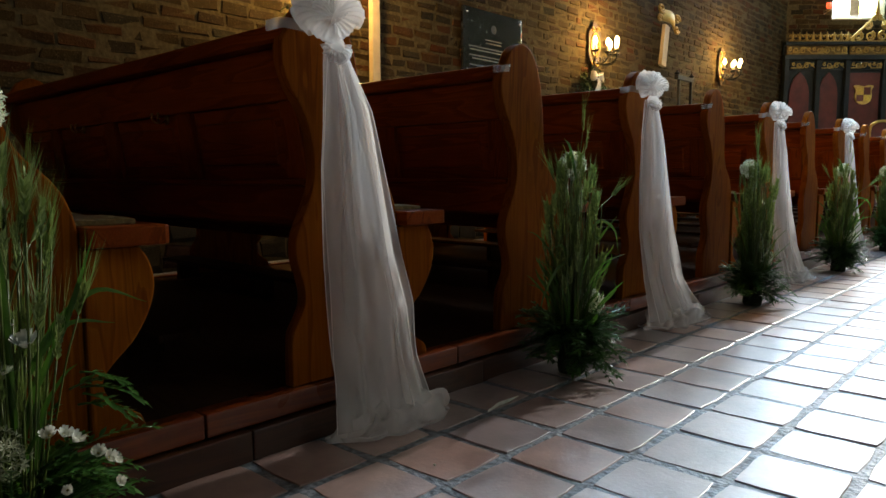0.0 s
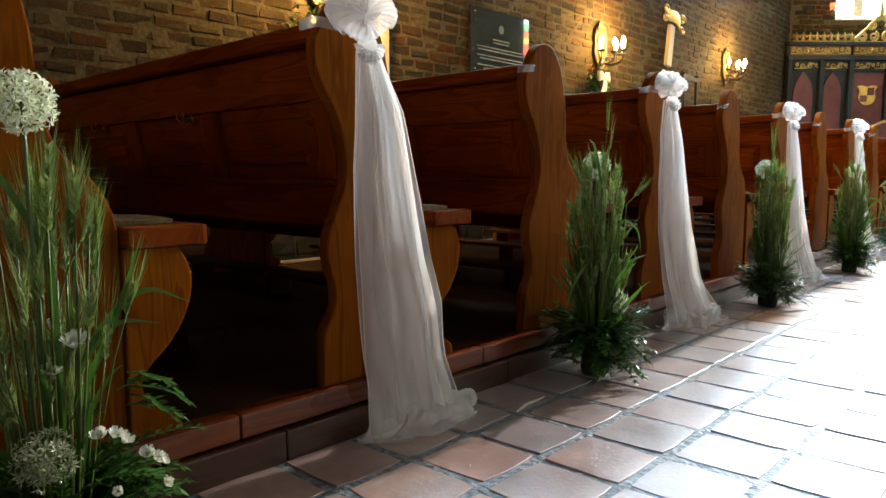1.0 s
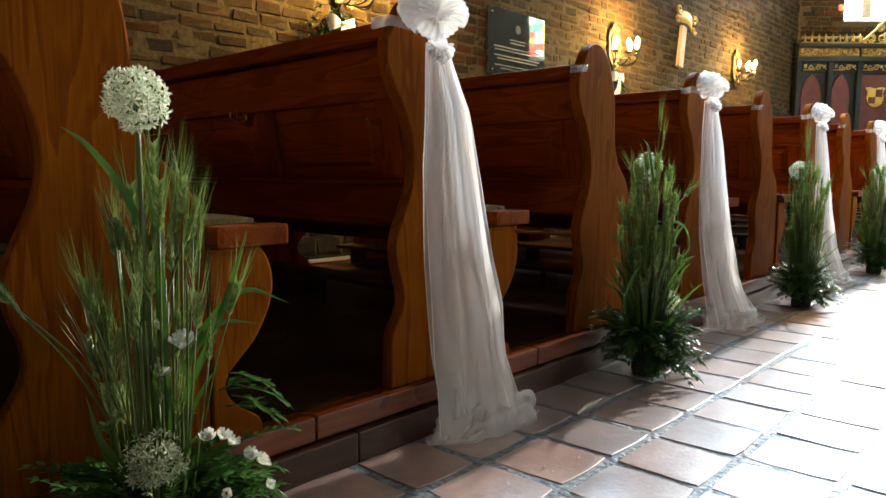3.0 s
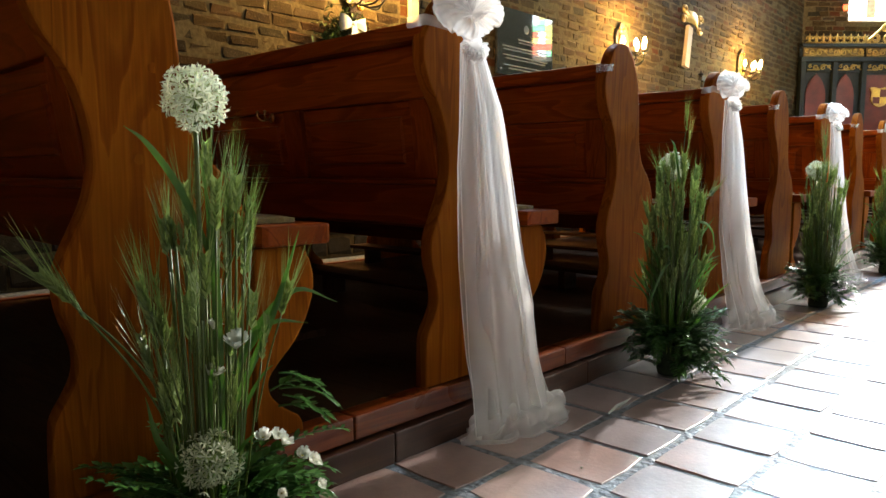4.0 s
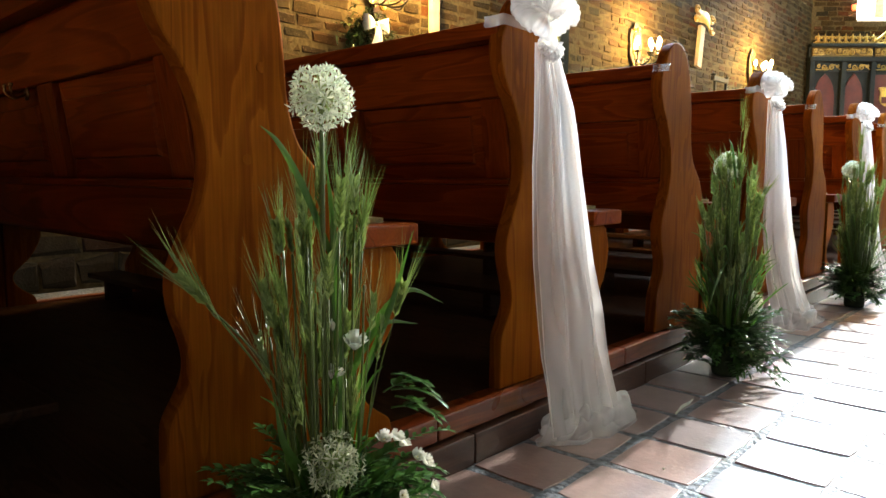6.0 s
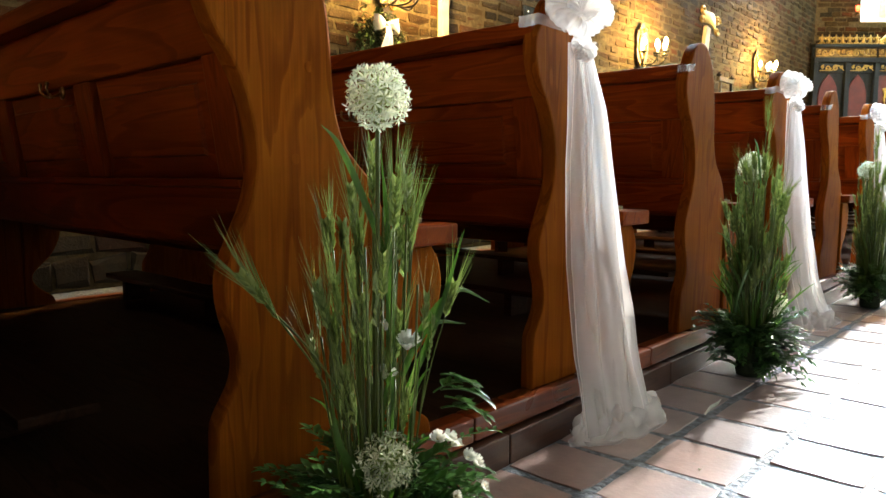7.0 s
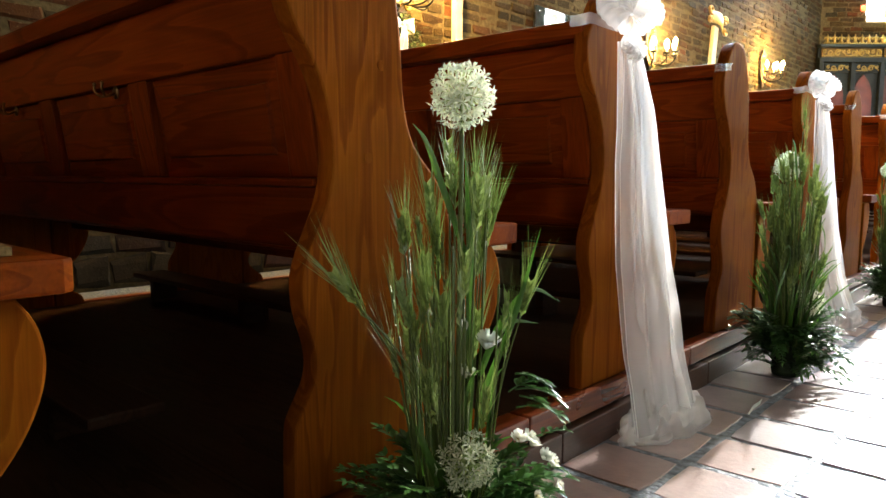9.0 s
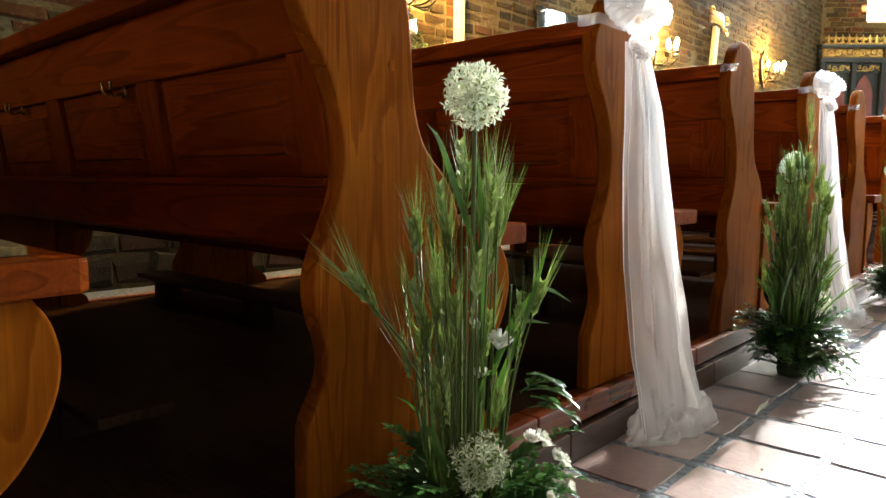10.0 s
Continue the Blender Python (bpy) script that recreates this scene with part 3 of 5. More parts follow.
def build_sconce():
    s = thing("wall_sconce", "lit candle sconce with oval mirror on the brick wall", "wall lamp", (WX, 0, 0), "sconces along the wall")
    back = flat([(0.0, 0.36), (0.06, 0.33), (0.09, 0.26), (0.15, 0.22), (0.17, 0.12), (0.145, 0.02), (0.165, -0.08), (0.13, -0.18), (0.07, -0.25), (0.05, -0.33), (0.0, -0.36)], 3)
    outline = back + [(-u, v) for u, v in back[-2:0:-1]]
    part("back_board", prism(outline, 0.0, 0.03, "x", 0.006), carved, s, "dark carved wooden back board")
    part("mirror", oval(bmesh.new(), 0, 0.03, 0.10, 0.15, 0.03, 0.036), mirror_m, s, "oval mirror")
    part("mirror_frame", oval(bmesh.new(), 0, 0.03, 0.125, 0.178, 0.03, 0.05, 0.8), gilt, s, "gilded oval mirror frame")
    for side in (-1, 1):
        for dy, dz, r, way in ((0.06, 0.25, 0.045, 1), (0.05, -0.23, 0.04, -1)):
            bm = bmesh.new()
            scroll(bm, (0.035, side * dy, dz), r, 1.2, way * side, 0.012)
            part("scroll_carving", bm, gilt, s, "gilded scroll carving", True)
    for y, out, z in ((-0.21, 0.16, -0.08), (-0.12, 0.31, -0.11), (0.0, 0.38, -0.08), (0.12, 0.31, -0.11), (0.21, 0.16, -0.08)):
        bm = bmesh.new()
        tube(bm, smooth_line([(0.04, 0, -0.17), (0.10, y * 0.4, -0.24), (out * 0.75, y * 0.9, -0.25), (out, y, -0.19), (out, y, z - 0.02)], 5), 0.010, 7)
        scroll(bm, (out * 0.5, y * 0.55, -0.19), 0.035, 1.2, 1, 0.007, Vector((0.8, 0.6 if y >= 0 else -0.6, 0)))
        arm = part("arm", bm, iron, s, "", True)
        bm = bmesh.new()
        rings = []
        for rad, dz in ((0.010, -0.024), (0.034, -0.018), (0.052, 0.006), (0.048, 0.004), (0.030, -0.012), (0.010, -0.016)):
            rings.append([bm.verts.new((out + rad * (1 + 0.16 * math.cos(8 * q)) * math.cos(q), y + rad * (1 + 0.16 * math.cos(8 * q)) * math.sin(q), z + dz)) for q in (2 * math.pi * k / 32 for k in range(32))])
        for p, r in zip(rings, rings[1:]):
            for k in range(32):
                bm.faces.new((p[k], p[(k + 1) % 32], r[(k + 1) % 32], r[k]))
        part("drip_pan", bm, iron, arm, "", True)
        bm = bmesh.new()
        lathe(bm, [(0.012, 0), (0.0125, 0.09), (0.011, 0.095)], (out, y, z - 0.015), 12)
        part("candle_sleeve", bm, candle_mat, arm, "", True)
        bm = bmesh.new()
        lathe(bm, [(0.010, 0), (0.026, 0.024), (0.031, 0.05), (0.021, 0.085), (0.005, 0.115)], (out, y, z + 0.08), 12)
        part("bulb", bm, bulb_m, arm, "glowing warm bulb", True)
    return s


leaf_mat = plain("dark_green_leaf", (0.035, 0.075, 0.022), 0.35, 0, 0.5, 25)
ribbon_mat = plain("white_satin_ribbon", (0.8, 0.79, 0.76), 0.35, 0, 0.06, 20)


def leaf(bm, base, way, length, width, droop=0.25, up=Vector((0, 0, 1))):
    """A folded, pointed leaf."""
    d = Vector(way).normalized()
    side = d.cross(up)
    side = side.normalized() if side.length > 1e-3 else Vector((1, 0, 0))
    n = side.cross(d)
    p = Vector(base)
    rows = []
    for s, w in ((0.0, 0.15), (0.3, 0.85), (0.6, 0.9), (1.0, 0.0)):
        c = p + d * length * s - Vector((0, 0, 1)) * droop * length * s * s
        if w == 0:
            rows.append([bm.verts.new(c)])
        else:
            rows.append([bm.verts.new(c - side * width * w / 2 + n * width * 0.12), bm.verts.new(c), bm.verts.new(c + side * width * w / 2 + n * width * 0.12)])
    for a, b in zip(rows, rows[1:]):
        if len(b) == 3:
            bm.faces.new((a[0], a[1], b[1], b[0]))
            bm.faces.new((a[1], a[2], b[2], b[1]))
        else:
            bm.faces.new((a[0], a[1], b[0]))
            bm.faces.new((a[1], a[2], b[0]))


def ribbon_bow(parent, c, size):
    """A tied satin bow facing the aisle, c its knot."""
    for side in (-1, 1):
        bm = bmesh.new()
        rows = []
        for i in range(9):
            s = i / 8
            y = side * size * math.sin(math.pi * s) * 1.0
            x = size * 0.35 * math.sin(2 * math.pi * s)
            hgt = size * (0.12 + 0.42 * math.sin(math.pi * s))
            rows.append([bm.verts.new((c[0] + x + 0.008 * math.sin(3 * q + i), c[1] + y, c[2] + hgt * q * 1.0 + side * 0)) for q in (-1, -0.5, 0, 0.5, 1)])
        for a, b in zip(rows, rows[1:]):
            for k in range(4):
                bm.faces.new((a[k], a[k + 1], b[k + 1], b[k]))
        part("bow_loop", bm, ribbon_mat, parent, "", True)
    for side, ln in ((-1, 1.9), (1, 2.2)):
        bm = bmesh.new()
        rows = []
        for i in range(8):
            s = i / 7
            mid = Vector((c[0] + 0.02 + 0.015 * math.sin(5 * s), c[1] + side * size * 0.28 * s, c[2] - size * ln * s))
            wd = size * (0.14 + 0.2 * s)
            rows.append([bm.verts.new(mid + Vector((0.01 * math.sin(q * 3), q * wd, 0))) for q in (-1, -0.3, 0.3, 1)])
        for a, b in zip(rows, rows[1:]):
            for k in range(3):
                bm.faces.new((a[k], a[k + 1], b[k + 1], b[k]))
        part("bow_tail", bm, ribbon_mat, parent, "", True)
    bm = bmesh.new()
    bmesh.ops.create_icosphere(bm, subdivisions=2, radius=size * 0.17, matrix=Matrix.Translation(Vector(c) + Vector((0.015, 0, 0))))
    part("knot", bm, ribbon_mat, parent, "", True)


def build_wreath():
    w = thing("leaf_garland", "dark green leaf garland with a white satin bow under a sconce", "garland", (WX, 0, 0), "garlands under the sconces")
    bm = bmesh.new()
    rng = random.Random(11)
    for k in range(620):
        a = rng.uniform(0, 2 * math.pi)
        r = rng.gauss(0.17, 0.07)
        c = Vector((0.03 + rng.uniform(0, 0.09), r * math.cos(a) * 1.15, r * math.sin(a) * 0.9))
        way = Vector((rng.uniform(0.1, 0.9), rng.uniform(-1, 1), rng.uniform(-0.8, 0.8)))
        leaf(bm, c, way, rng.uniform(0.05, 0.085), rng.uniform(0.018, 0.03), rng.uniform(0, 0.4))
    ob = part("leaves", bm, leaf_mat, w, "", True)
    ob["kind"] = "stuff"
    ribbon_bow(w, (0.16, 0.02, 0.11), 0.135)
    return w


sconce, wreath = build_sconce(), build_wreath()
SCONCES = [(4.34, 2.54), (9.33, 2.60), (14.08, 2.86)]
for k, (y, z) in enumerate(SCONCES):
    m, n = pose(WX, y, z), pose(WX, y - 0.16, z - 0.55)
    if k:
        copy_thing(sconce, m)
        if k == 1:
            copy_thing(wreath, n)
    else:
        sconce.matrix_basis, wreath.matrix_basis = m, n
    data = bpy.data.lights.new("sconce_light", "POINT")
    data.energy, data.color, data.shadow_soft_size = 220.0, (1.0, 0.58, 0.17), 0.12
    new("sconce_light", data).location = (WX + 0.40, y, z + 0.06)

stand = thing("candle_stand", "slender dark iron candle stand in the side aisle", "candle stand", (-4.9, 11.7, 0))
for y in (-0.2, 0.28):
    part("upright", box(-0.02, 0.02, y - 0.02, y + 0.02, 0, 2.36, 0.004), iron, stand)
part("crossbar", box(-0.03, 0.03, -0.3, 0.32, 2.33, 2.40, 0.006), iron, stand)
part("foot_plate", box(-0.14, 0.14, -0.3, 0.36, 0, 0.03, 0.004), iron, stand)
for y in (-0.27, 0.29):
    bm = bmesh.new()
    lathe(bm, [(0.02, 0), (0.045, 0.02), (0.045, 0.035), (0.015, 0.045), (0.015, 0.07)], (0, y, 2.40), 12)
    part("candle_cup", bm, iron, stand, "", True)

# ---- sanctuary: carved screen, lamp, chair ----
SCREEN = math.degrees(math.atan2(run_w.y, run_w.x))
# Darker, duller gilding for the frieze ground behind the scrollwork.
dark_gold = plain("darker_gilding", (0.16, 0.10, 0.03), 0.5, 0.6, 0.5, 60, 0.003)
green_black = plain("black_green_paint", (0.006, 0.010, 0.009), 0.6, 0, 0.4, 12)
red_panel = plain("dark_red_panel", (0.085, 0.014, 0.007), 0.45, 0, 0.25, 6)
yellow_paint = plain("yellow_shield", (0.55, 0.36, 0.05), 0.45, 0, 0.2, 20)
screen = thing("carved_screen", "black-green carved wooden screen with gilded friezes and dark red panels", "wooden screen", (-5.12, 17.6, 0), turn=SCREEN)
part("back_board", box(0.0, 3.3, 0.10, 0.16, 0.0, 3.80), green_black, screen)
for x, w in ((0.0, 0.11), (0.73, 0.11), (1.405, 0.11), (2.27, 0.11), (3.2, 0.11)):
    part("post", box(x, x + w, 0.0, 0.10, 0.0, 3.42, 0.012), green_black, screen)
part("cornice", box(-0.03, 3.35, -0.06, 0.10, 3.725, 3.80, 0.012), green_black, screen)
part("beam", box(-0.02, 3.33, -0.03, 0.10, 3.40, 3.505, 0.01), green_black, screen)
part("base_panel", box(0.0, 3.3, 0.02, 0.10, 0.0, 1.2, 0.01), green_black, screen)


def frieze(x0, x1, z0, z1, repeats, ground):
    bm = box(x0, x1, 0.045, 0.085, z0, z1)
    part("frieze_ground", bm, dark_gold if ground else green_black, screen)
    bm = bmesh.new()
    w = (x1 - x0) / repeats
    h = z1 - z0
    for k in range(repeats):
        c = x0 + (k + 0.5) * w
        s = 1 if k % 2 else -1
        ax, az = Vector((1, 0, 0)), Vector((0, 0, 1))
        scroll(bm, (c - w * 0.2 * s, 0.035, (z0 + z1) / 2), h * 0.36, 1.5, s, h * 0.085, ax, az, 0.5 * k)
        scroll(bm, (c + w * 0.25 * s, 0.035, z0 + h * 0.62), h * 0.22, 1.2, -s, h * 0.075, ax, az, 1.0)
        tube(bm, smooth_line([(c - w * 0.5, 0.035, z0 + h * 0.2), (c, 0.028, z0 + h * (0.5 + 0.3 * s)), (c + w * 0.5, 0.035, z0 + h * 0.2)], 4), h * 0.06, 5)
    part("frieze_carving", bm, gilt, screen, "gilded scrollwork", True)


frieze(0.06, 1.44, 3.51, 3.72, 5, True)
frieze(1.50, 3.2, 3.51, 3.72, 6, True)
frieze(0.15, 0.71, 3.18, 3.37, 2, False)
frieze(0.86, 1.39, 3.18, 3.37, 2, False)
frieze(1.54, 2.25, 3.18, 3.37, 3, False)
frieze(2.40, 3.15, 3.18, 3.37, 3, False)
for x0, x1 in ((0.16, 0.62), (0.84, 1.28)):
    c, h = (x0 + x1) / 2, (x1 - x0) / 2
    arch = [(c + h, 2.65), (c + h * 0.86, 2.82), (c + h * 0.55, 2.99), (c, 3.135)]
    arch = flat(arch, 4)
    outline = [(x1, 1.3)] + arch + [(2 * c - u, v) for u, v in arch[-2::-1]] + [(x0, 1.3)]
    part("arched_panel", prism(outline, 0.06, 0.10, "y", 0.006), red_panel, screen, "dark red pointed panel")
part("red_panel", box(1.54, 2.24, 0.06, 0.10, 1.3, 3.11, 0.004), red_panel, screen, "dark red square panel")
part("red_panel", box(2.40, 3.15, 0.06, 0.10, 1.3, 3.11, 0.004), red_panel, screen, "dark red square panel")
shield = thing("shield_of_arms", "yellow and red quartered shield with gilded rim on the screen", "shield", (-5.12, 17.6, 0), turn=SCREEN)
rim = flat([(1.86, 2.38), (1.99, 2.43), (2.06, 2.56), (2.04, 2.70), (2.09, 2.81), (1.98, 2.83), (1.86, 2.80)], 3)
rim = rim + [(3.72 - u, v) for u, v in rim[-2:0:-1]]
part("rim", prism(rim, 0.030, 0.058, "y", 0.006), gilt, shield, "gilded rim")
for x0, x1, z0, z1, mat in ((1.70, 1.858, 2.61, 2.78, yellow_paint), (1.862, 2.02, 2.61, 2.78, red_panel), (1.70, 1.858, 2.46, 2.606, red_panel), (1.862, 2.02, 2.46, 2.606, yellow_paint)):
    part("quarter", box(x0, x1, 0.02, 0.030, z0, z1, 0.003), mat, shield)
bm = bmesh.new()
for k in range(9):
    x, z = 0.16 + k * 0.158, 3.80
    tube(bm, [(x, 0.02, z), (x, 0.02, z + 0.12), (x, 0.02, z + 0.23)], [0.018, 0.034, 0.004], 6)
    for s in (-1, 1):
        tube(bm, smooth_line([(x, 0.02, z + 0.07), (x + s * 0.04, 0.02, z + 0.16), (x + s * 0.068, 0.02, z + 0.14), (x + s * 0.06, 0.02, z + 0.10)], 3), [0.012] * 9 + [0.004], 5)
        tube(bm, smooth_line([(x, 0.02, z + 0.03), (x + s * 0.045, 0.02, z + 0.055), (x + s * 0.075, 0.02, z + 0.0)], 3), 0.009, 5)
box(0.06, 1.44, 0.0, 0.04, 3.80, 3.825, bm=bm)
part("lily_crest", bm, gilt, screen, "row of gilded lilies", True)
bm = bmesh.new()
ax, az = Vector((1, 0, 0)), Vector((0, 0, 1))
for s in (-1, 1):
    for dx, dz, r in ((0.14, 0.13, 0.115), (0.40, 0.12, 0.10), (0.20, 0.37, 0.10), (0.56, 0.07, 0.06), (0.07, 0.53, 0.06)):
        scroll(bm, (2.07 + s * dx, 0.02, 3.80 + dz), r, 1.6, s, 0.024, ax, az, 1.2)
tube(bm, smooth_line([(1.46, 0.02, 3.85), (1.66, 0.02, 4.02), (1.90, 0.02, 4.24), (2.07, 0.02, 4.40), (2.24, 0.02, 4.24), (2.48, 0.02, 4.02), (2.68, 0.02, 3.85)], 5), 0.026, 6)
tube(bm, [(2.07, 0.02, 4.36), (2.07, 0.02, 4.45), (2.07, 0.02, 4.72)], [0.02, 0.05, 0.01], 6)
box(1.50, 2.66, 0.0, 0.04, 3.80, 3.825, bm=bm)
part("scroll_crest", bm, gilt, screen, "gilded scrolled crest", True)

red_lamp_m, rt, rb = material("red_lamp_glass")
rb.inputs["Base Color"].default_value = (0.8, 0.06, 0.02, 1)
rb.inputs["Emission Color"].default_value = (1.0, 0.07, 0.02, 1)
rb.inputs["Emission Strength"].default_value = 3.0
q = along((-WALL_X, CORNER_Y), run_w, 0.86, 4.62)
lamp = thing("sanctuary_lamp", "glowing red sanctuary lamp on a brass bracket", "lamp", (q[0] - out_w.x * 0.1, q[1] - out_w.y * 0.1, 4.52), turn=SCREEN)
bm = bmesh.new()
lathe(bm, [(0.03, 0.06), (0.05, 0.09), (0.052, 0.17), (0.045, 0.18)], (0, -0.1, 0), 14)
part("glass_cup", bm, red_lamp_m, lamp, "red glass cup", True)
bm = bmesh.new()
lathe(bm, [(0.02, 0.0), (0.06, 0.03), (0.05, 0.05), (0.03, 0.06)], (0, -0.1, 0), 12)
tube(bm, [(0, -0.1, 0.01), (0, 0.0, -0.02), (0, 0.1, -0.02)], 0.012, 6)
part("bracket", bm, brass, lamp, "", True)

chair = thing("gilded_armchair", "gilded armchair with a dark red arched back before the screen", "chair", (-5.12 + 1.98 * run_w.x + 0.75 * 0.677, 17.6 + 1.98 * run_w.y - 0.75 * 0.736, 0), turn=SCREEN)
arc = flat([(0.27, 1.1), (0.27, 1.72), (0.2, 1.9), (0.0, 1.97), (-0.2, 1.9), (-0.27, 1.72), (-0.27, 1.1)], 4)
part("back_cushion", prism(arc, 0.20, 0.24, "y", 0.008), red_panel, chair, "dark red upholstered back")
bm = bmesh.new()
tube(bm, [(u, 0.22, v) for u, v in arc], 0.035, 8)
part("back_frame", bm, gilt, chair, "gilded arched frame", True)
part("seat", box(-0.3, 0.3, -0.3, 0.24, 0.98, 1.1, 0.02), red_panel, chair)
for x in (-0.27, 0.27):
    for y in (-0.27, 0.21):
        part("leg", box(x - 0.025, x + 0.025, y - 0.025, y + 0.025, 0.5, 0.98, 0.005), gilt, chair)
part("dais", box(-0.9, 0.9, -0.6, 0.4, 0.0, 0.5, 0.01), dark_wood, chair)
# ---- tulle drapes tied to every other pew ----
def sheer(name, low, high, through=0.5):
    tulle, tt, tb = material(name)
    tt.nodes.remove(tb)
    out_node = tt.nodes["Material Output"]
    n = put(tt, "ShaderNodeTexNoise", Scale=5.0, Detail=1.0)
    tt.links.new(coords(tt, (2.6, 2.6, 0.16)), n.inputs["Vector"])
    cover = tt.nodes.new("ShaderNodeMapRange")
    cover.inputs["From Min"].default_value, cover.inputs["From Max"].default_value = 0.3, 0.7
    cover.inputs["To Min"].default_value, cover.inputs["To Max"].default_value = low, high
    tt.links.new(n.outputs["Fac"], cover.inputs["Value"])
    dif = put(tt, "ShaderNodeBsdfDiffuse", Color=(0.95, 0.94, 0.93, 1))
    tra = put(tt, "ShaderNodeBsdfTranslucent", Color=(0.95, 0.94, 0.93, 1))
    cloth = put(tt, "ShaderNodeMixShader", Fac=through)
    tt.links.new(dif.outputs[0], cloth.inputs[1])
    tt.links.new(tra.outputs[0], cloth.inputs[2])
    clear = tt.nodes.new("ShaderNodeBsdfTransparent")
    veil = tt.nodes.new("ShaderNodeMixShader")
    tt.links.new(cover.outputs[0], veil.inputs[0])
    tt.links.new(clear.outputs[0], veil.inputs[1])
    tt.links.new(cloth.outputs[0], veil.inputs[2])
    tt.links.new(veil.outputs[0], out_node.inputs["Surface"])
    return tulle


tulle = sheer("white_tulle", 0.24, 0.40)
pleated = sheer("pleated_white_tulle", 0.42, 0.72, 0.55)
piled = sheer("piled_white_tulle", 0.32, 0.50)
gathered = sheer("gathered_white_tulle", 0.45, 0.72, 0.6)


def between(table, z):
    """Reads a table of (height, value), heights falling."""
    for (z0, v0), (z1, v1) in zip(table, table[1:]):
        if z >= z1:
            k = (z0 - z) / (z0 - z1)
            k = max(0.0, min(1.0, k))
            return v0 + (v1 - v0) * k
    return table[-1][1]


def curtain(rng, rows, cols, folds, depth, left, right, front, top, bottom, squeeze):
    """A hanging veil: left and right edges and the distance from the pew by height, folded across."""
    bm = bmesh.new()
    ph = [rng.uniform(0, 6.28) for _ in range(4)]
    grid = []
    for i in range(rows + 1):
        s = i / rows
        z = top + (bottom - top) * s
        l, r, f = between(left, z), between(right, z), between(front, z)
        m, hw = (l + r) / 2, (r - l) / 2 * squeeze
        amp = depth * (0.35 + 0.65 * min(1.0, 2.2 * s))
        line = []
        for j in range(cols + 1):
            u = j / cols
            a = 2 * math.pi * folds * u + ph[0] + 0.7 * math.sin(2.3 * s + ph[1])
            x = f + amp * (math.sin(a) + 0.25 * math.sin(1.7 * a + ph[2] + 1.5 * s)) * (0.4 + 0.6 * math.sin(math.pi * u))
            x += 0.018 * math.sin(3.1 * s + 5 * u + ph[3]) * s - 0.03 * (abs(2 * u - 1) ** 2) * 0.6
            y = m + hw * (2 * u - 1) + 0.006 * math.sin(a * 1.7 + 4 * s) + 0.012 * s * math.sin(7 * s + ph[1])
            line.append(bm.verts.new((x, y, z)))
        grid.append(line)
    for a, b in zip(grid, grid[1:]):
        for j in range(cols):
            bm.faces.new((a[j], a[j + 1], b[j + 1], b[j]))
    return bm, [[v.co.copy() for v in (r[0] for r in grid)], [v.co.copy() for v in (r[-1] for r in grid)]]


def puddle(rng, rows, sides, reach, centre, height):
    """Gathered cloth lying on the floor in crumpled rings."""
    bm = bmesh.new()
    seed = rng.uniform(0, 50)
    grid = []
    for i in range(rows + 1):
        s = i / rows
        ring = []
        for k in range(sides):
            a = 2 * math.pi * k / sides
            rx, ry = reach[0], reach[1] * (1.6 if math.sin(a) > 0 else 0.9)
            pleat = 1 + 0.07 * math.sin(3 * a + seed) + 0.06 * s * math.sin(8 * a + 2 * seed + 2 * s)
            wob = noise.noise(Vector((math.cos(a) * 2.5, math.sin(a) * 2.5, s * 3 + seed)))
            r = (0.25 + 0.75 * s ** 0.8) * (pleat + 0.35 * wob)
            z = height * (1 - s) ** 1.3 + 0.020 * math.sin(math.pi * min(1, s * 1.15)) * (1 + 1.6 * wob) + 0.007 * math.sin(math.pi * s) * (1 + math.sin(11 * a + 7 * s + seed))
            if i == rows:
                z = 0.006 + 0.01 * (1 + wob)
            ring.append(bm.verts.new((centre[0] + rx * r * math.cos(a), centre[1] + ry * r * math.sin(a), max(0.005, z))))
        grid.append(ring)
    for a, b in zip(grid, grid[1:]):
        for k in range(sides):
            bm.faces.new((a[k], a[(k + 1) % sides], b[(k + 1) % sides], b[k]))
    return bm


def petal(bm, centre, way, face, length, width, crimp, seed):
    """One open loop of a rosette: out along way, back again, pleated across."""
    w, f = Vector(way).normalized(), Vector(face).normalized()
    side = w.cross(f).normalized()
    c = Vector(centre)
    rows = []
    for i in range(13):
        s = i / 12
        out = math.sin(math.pi * s * 0.93) ** 0.8
        lift = math.cos(math.pi * s) * 0.36 * out
        line = []
        for j in range(29):
            q = -1 + j / 14
            spread = (0.12 + 0.88 * out)
            wave = crimp * out * math.sin(15 * q + seed)
            line.append(bm.verts.new(c + w * (length * out * (1 - 0.20 * q * q)) + f * (length * lift + wave) + side * (width * q * spread) + w * wave * 0.5))
        rows.append(line)
    for a, b in zip(rows, rows[1:]):
        for j in range(28):
            bm.faces.new((a[j], a[j + 1], b[j + 1], b[j]))


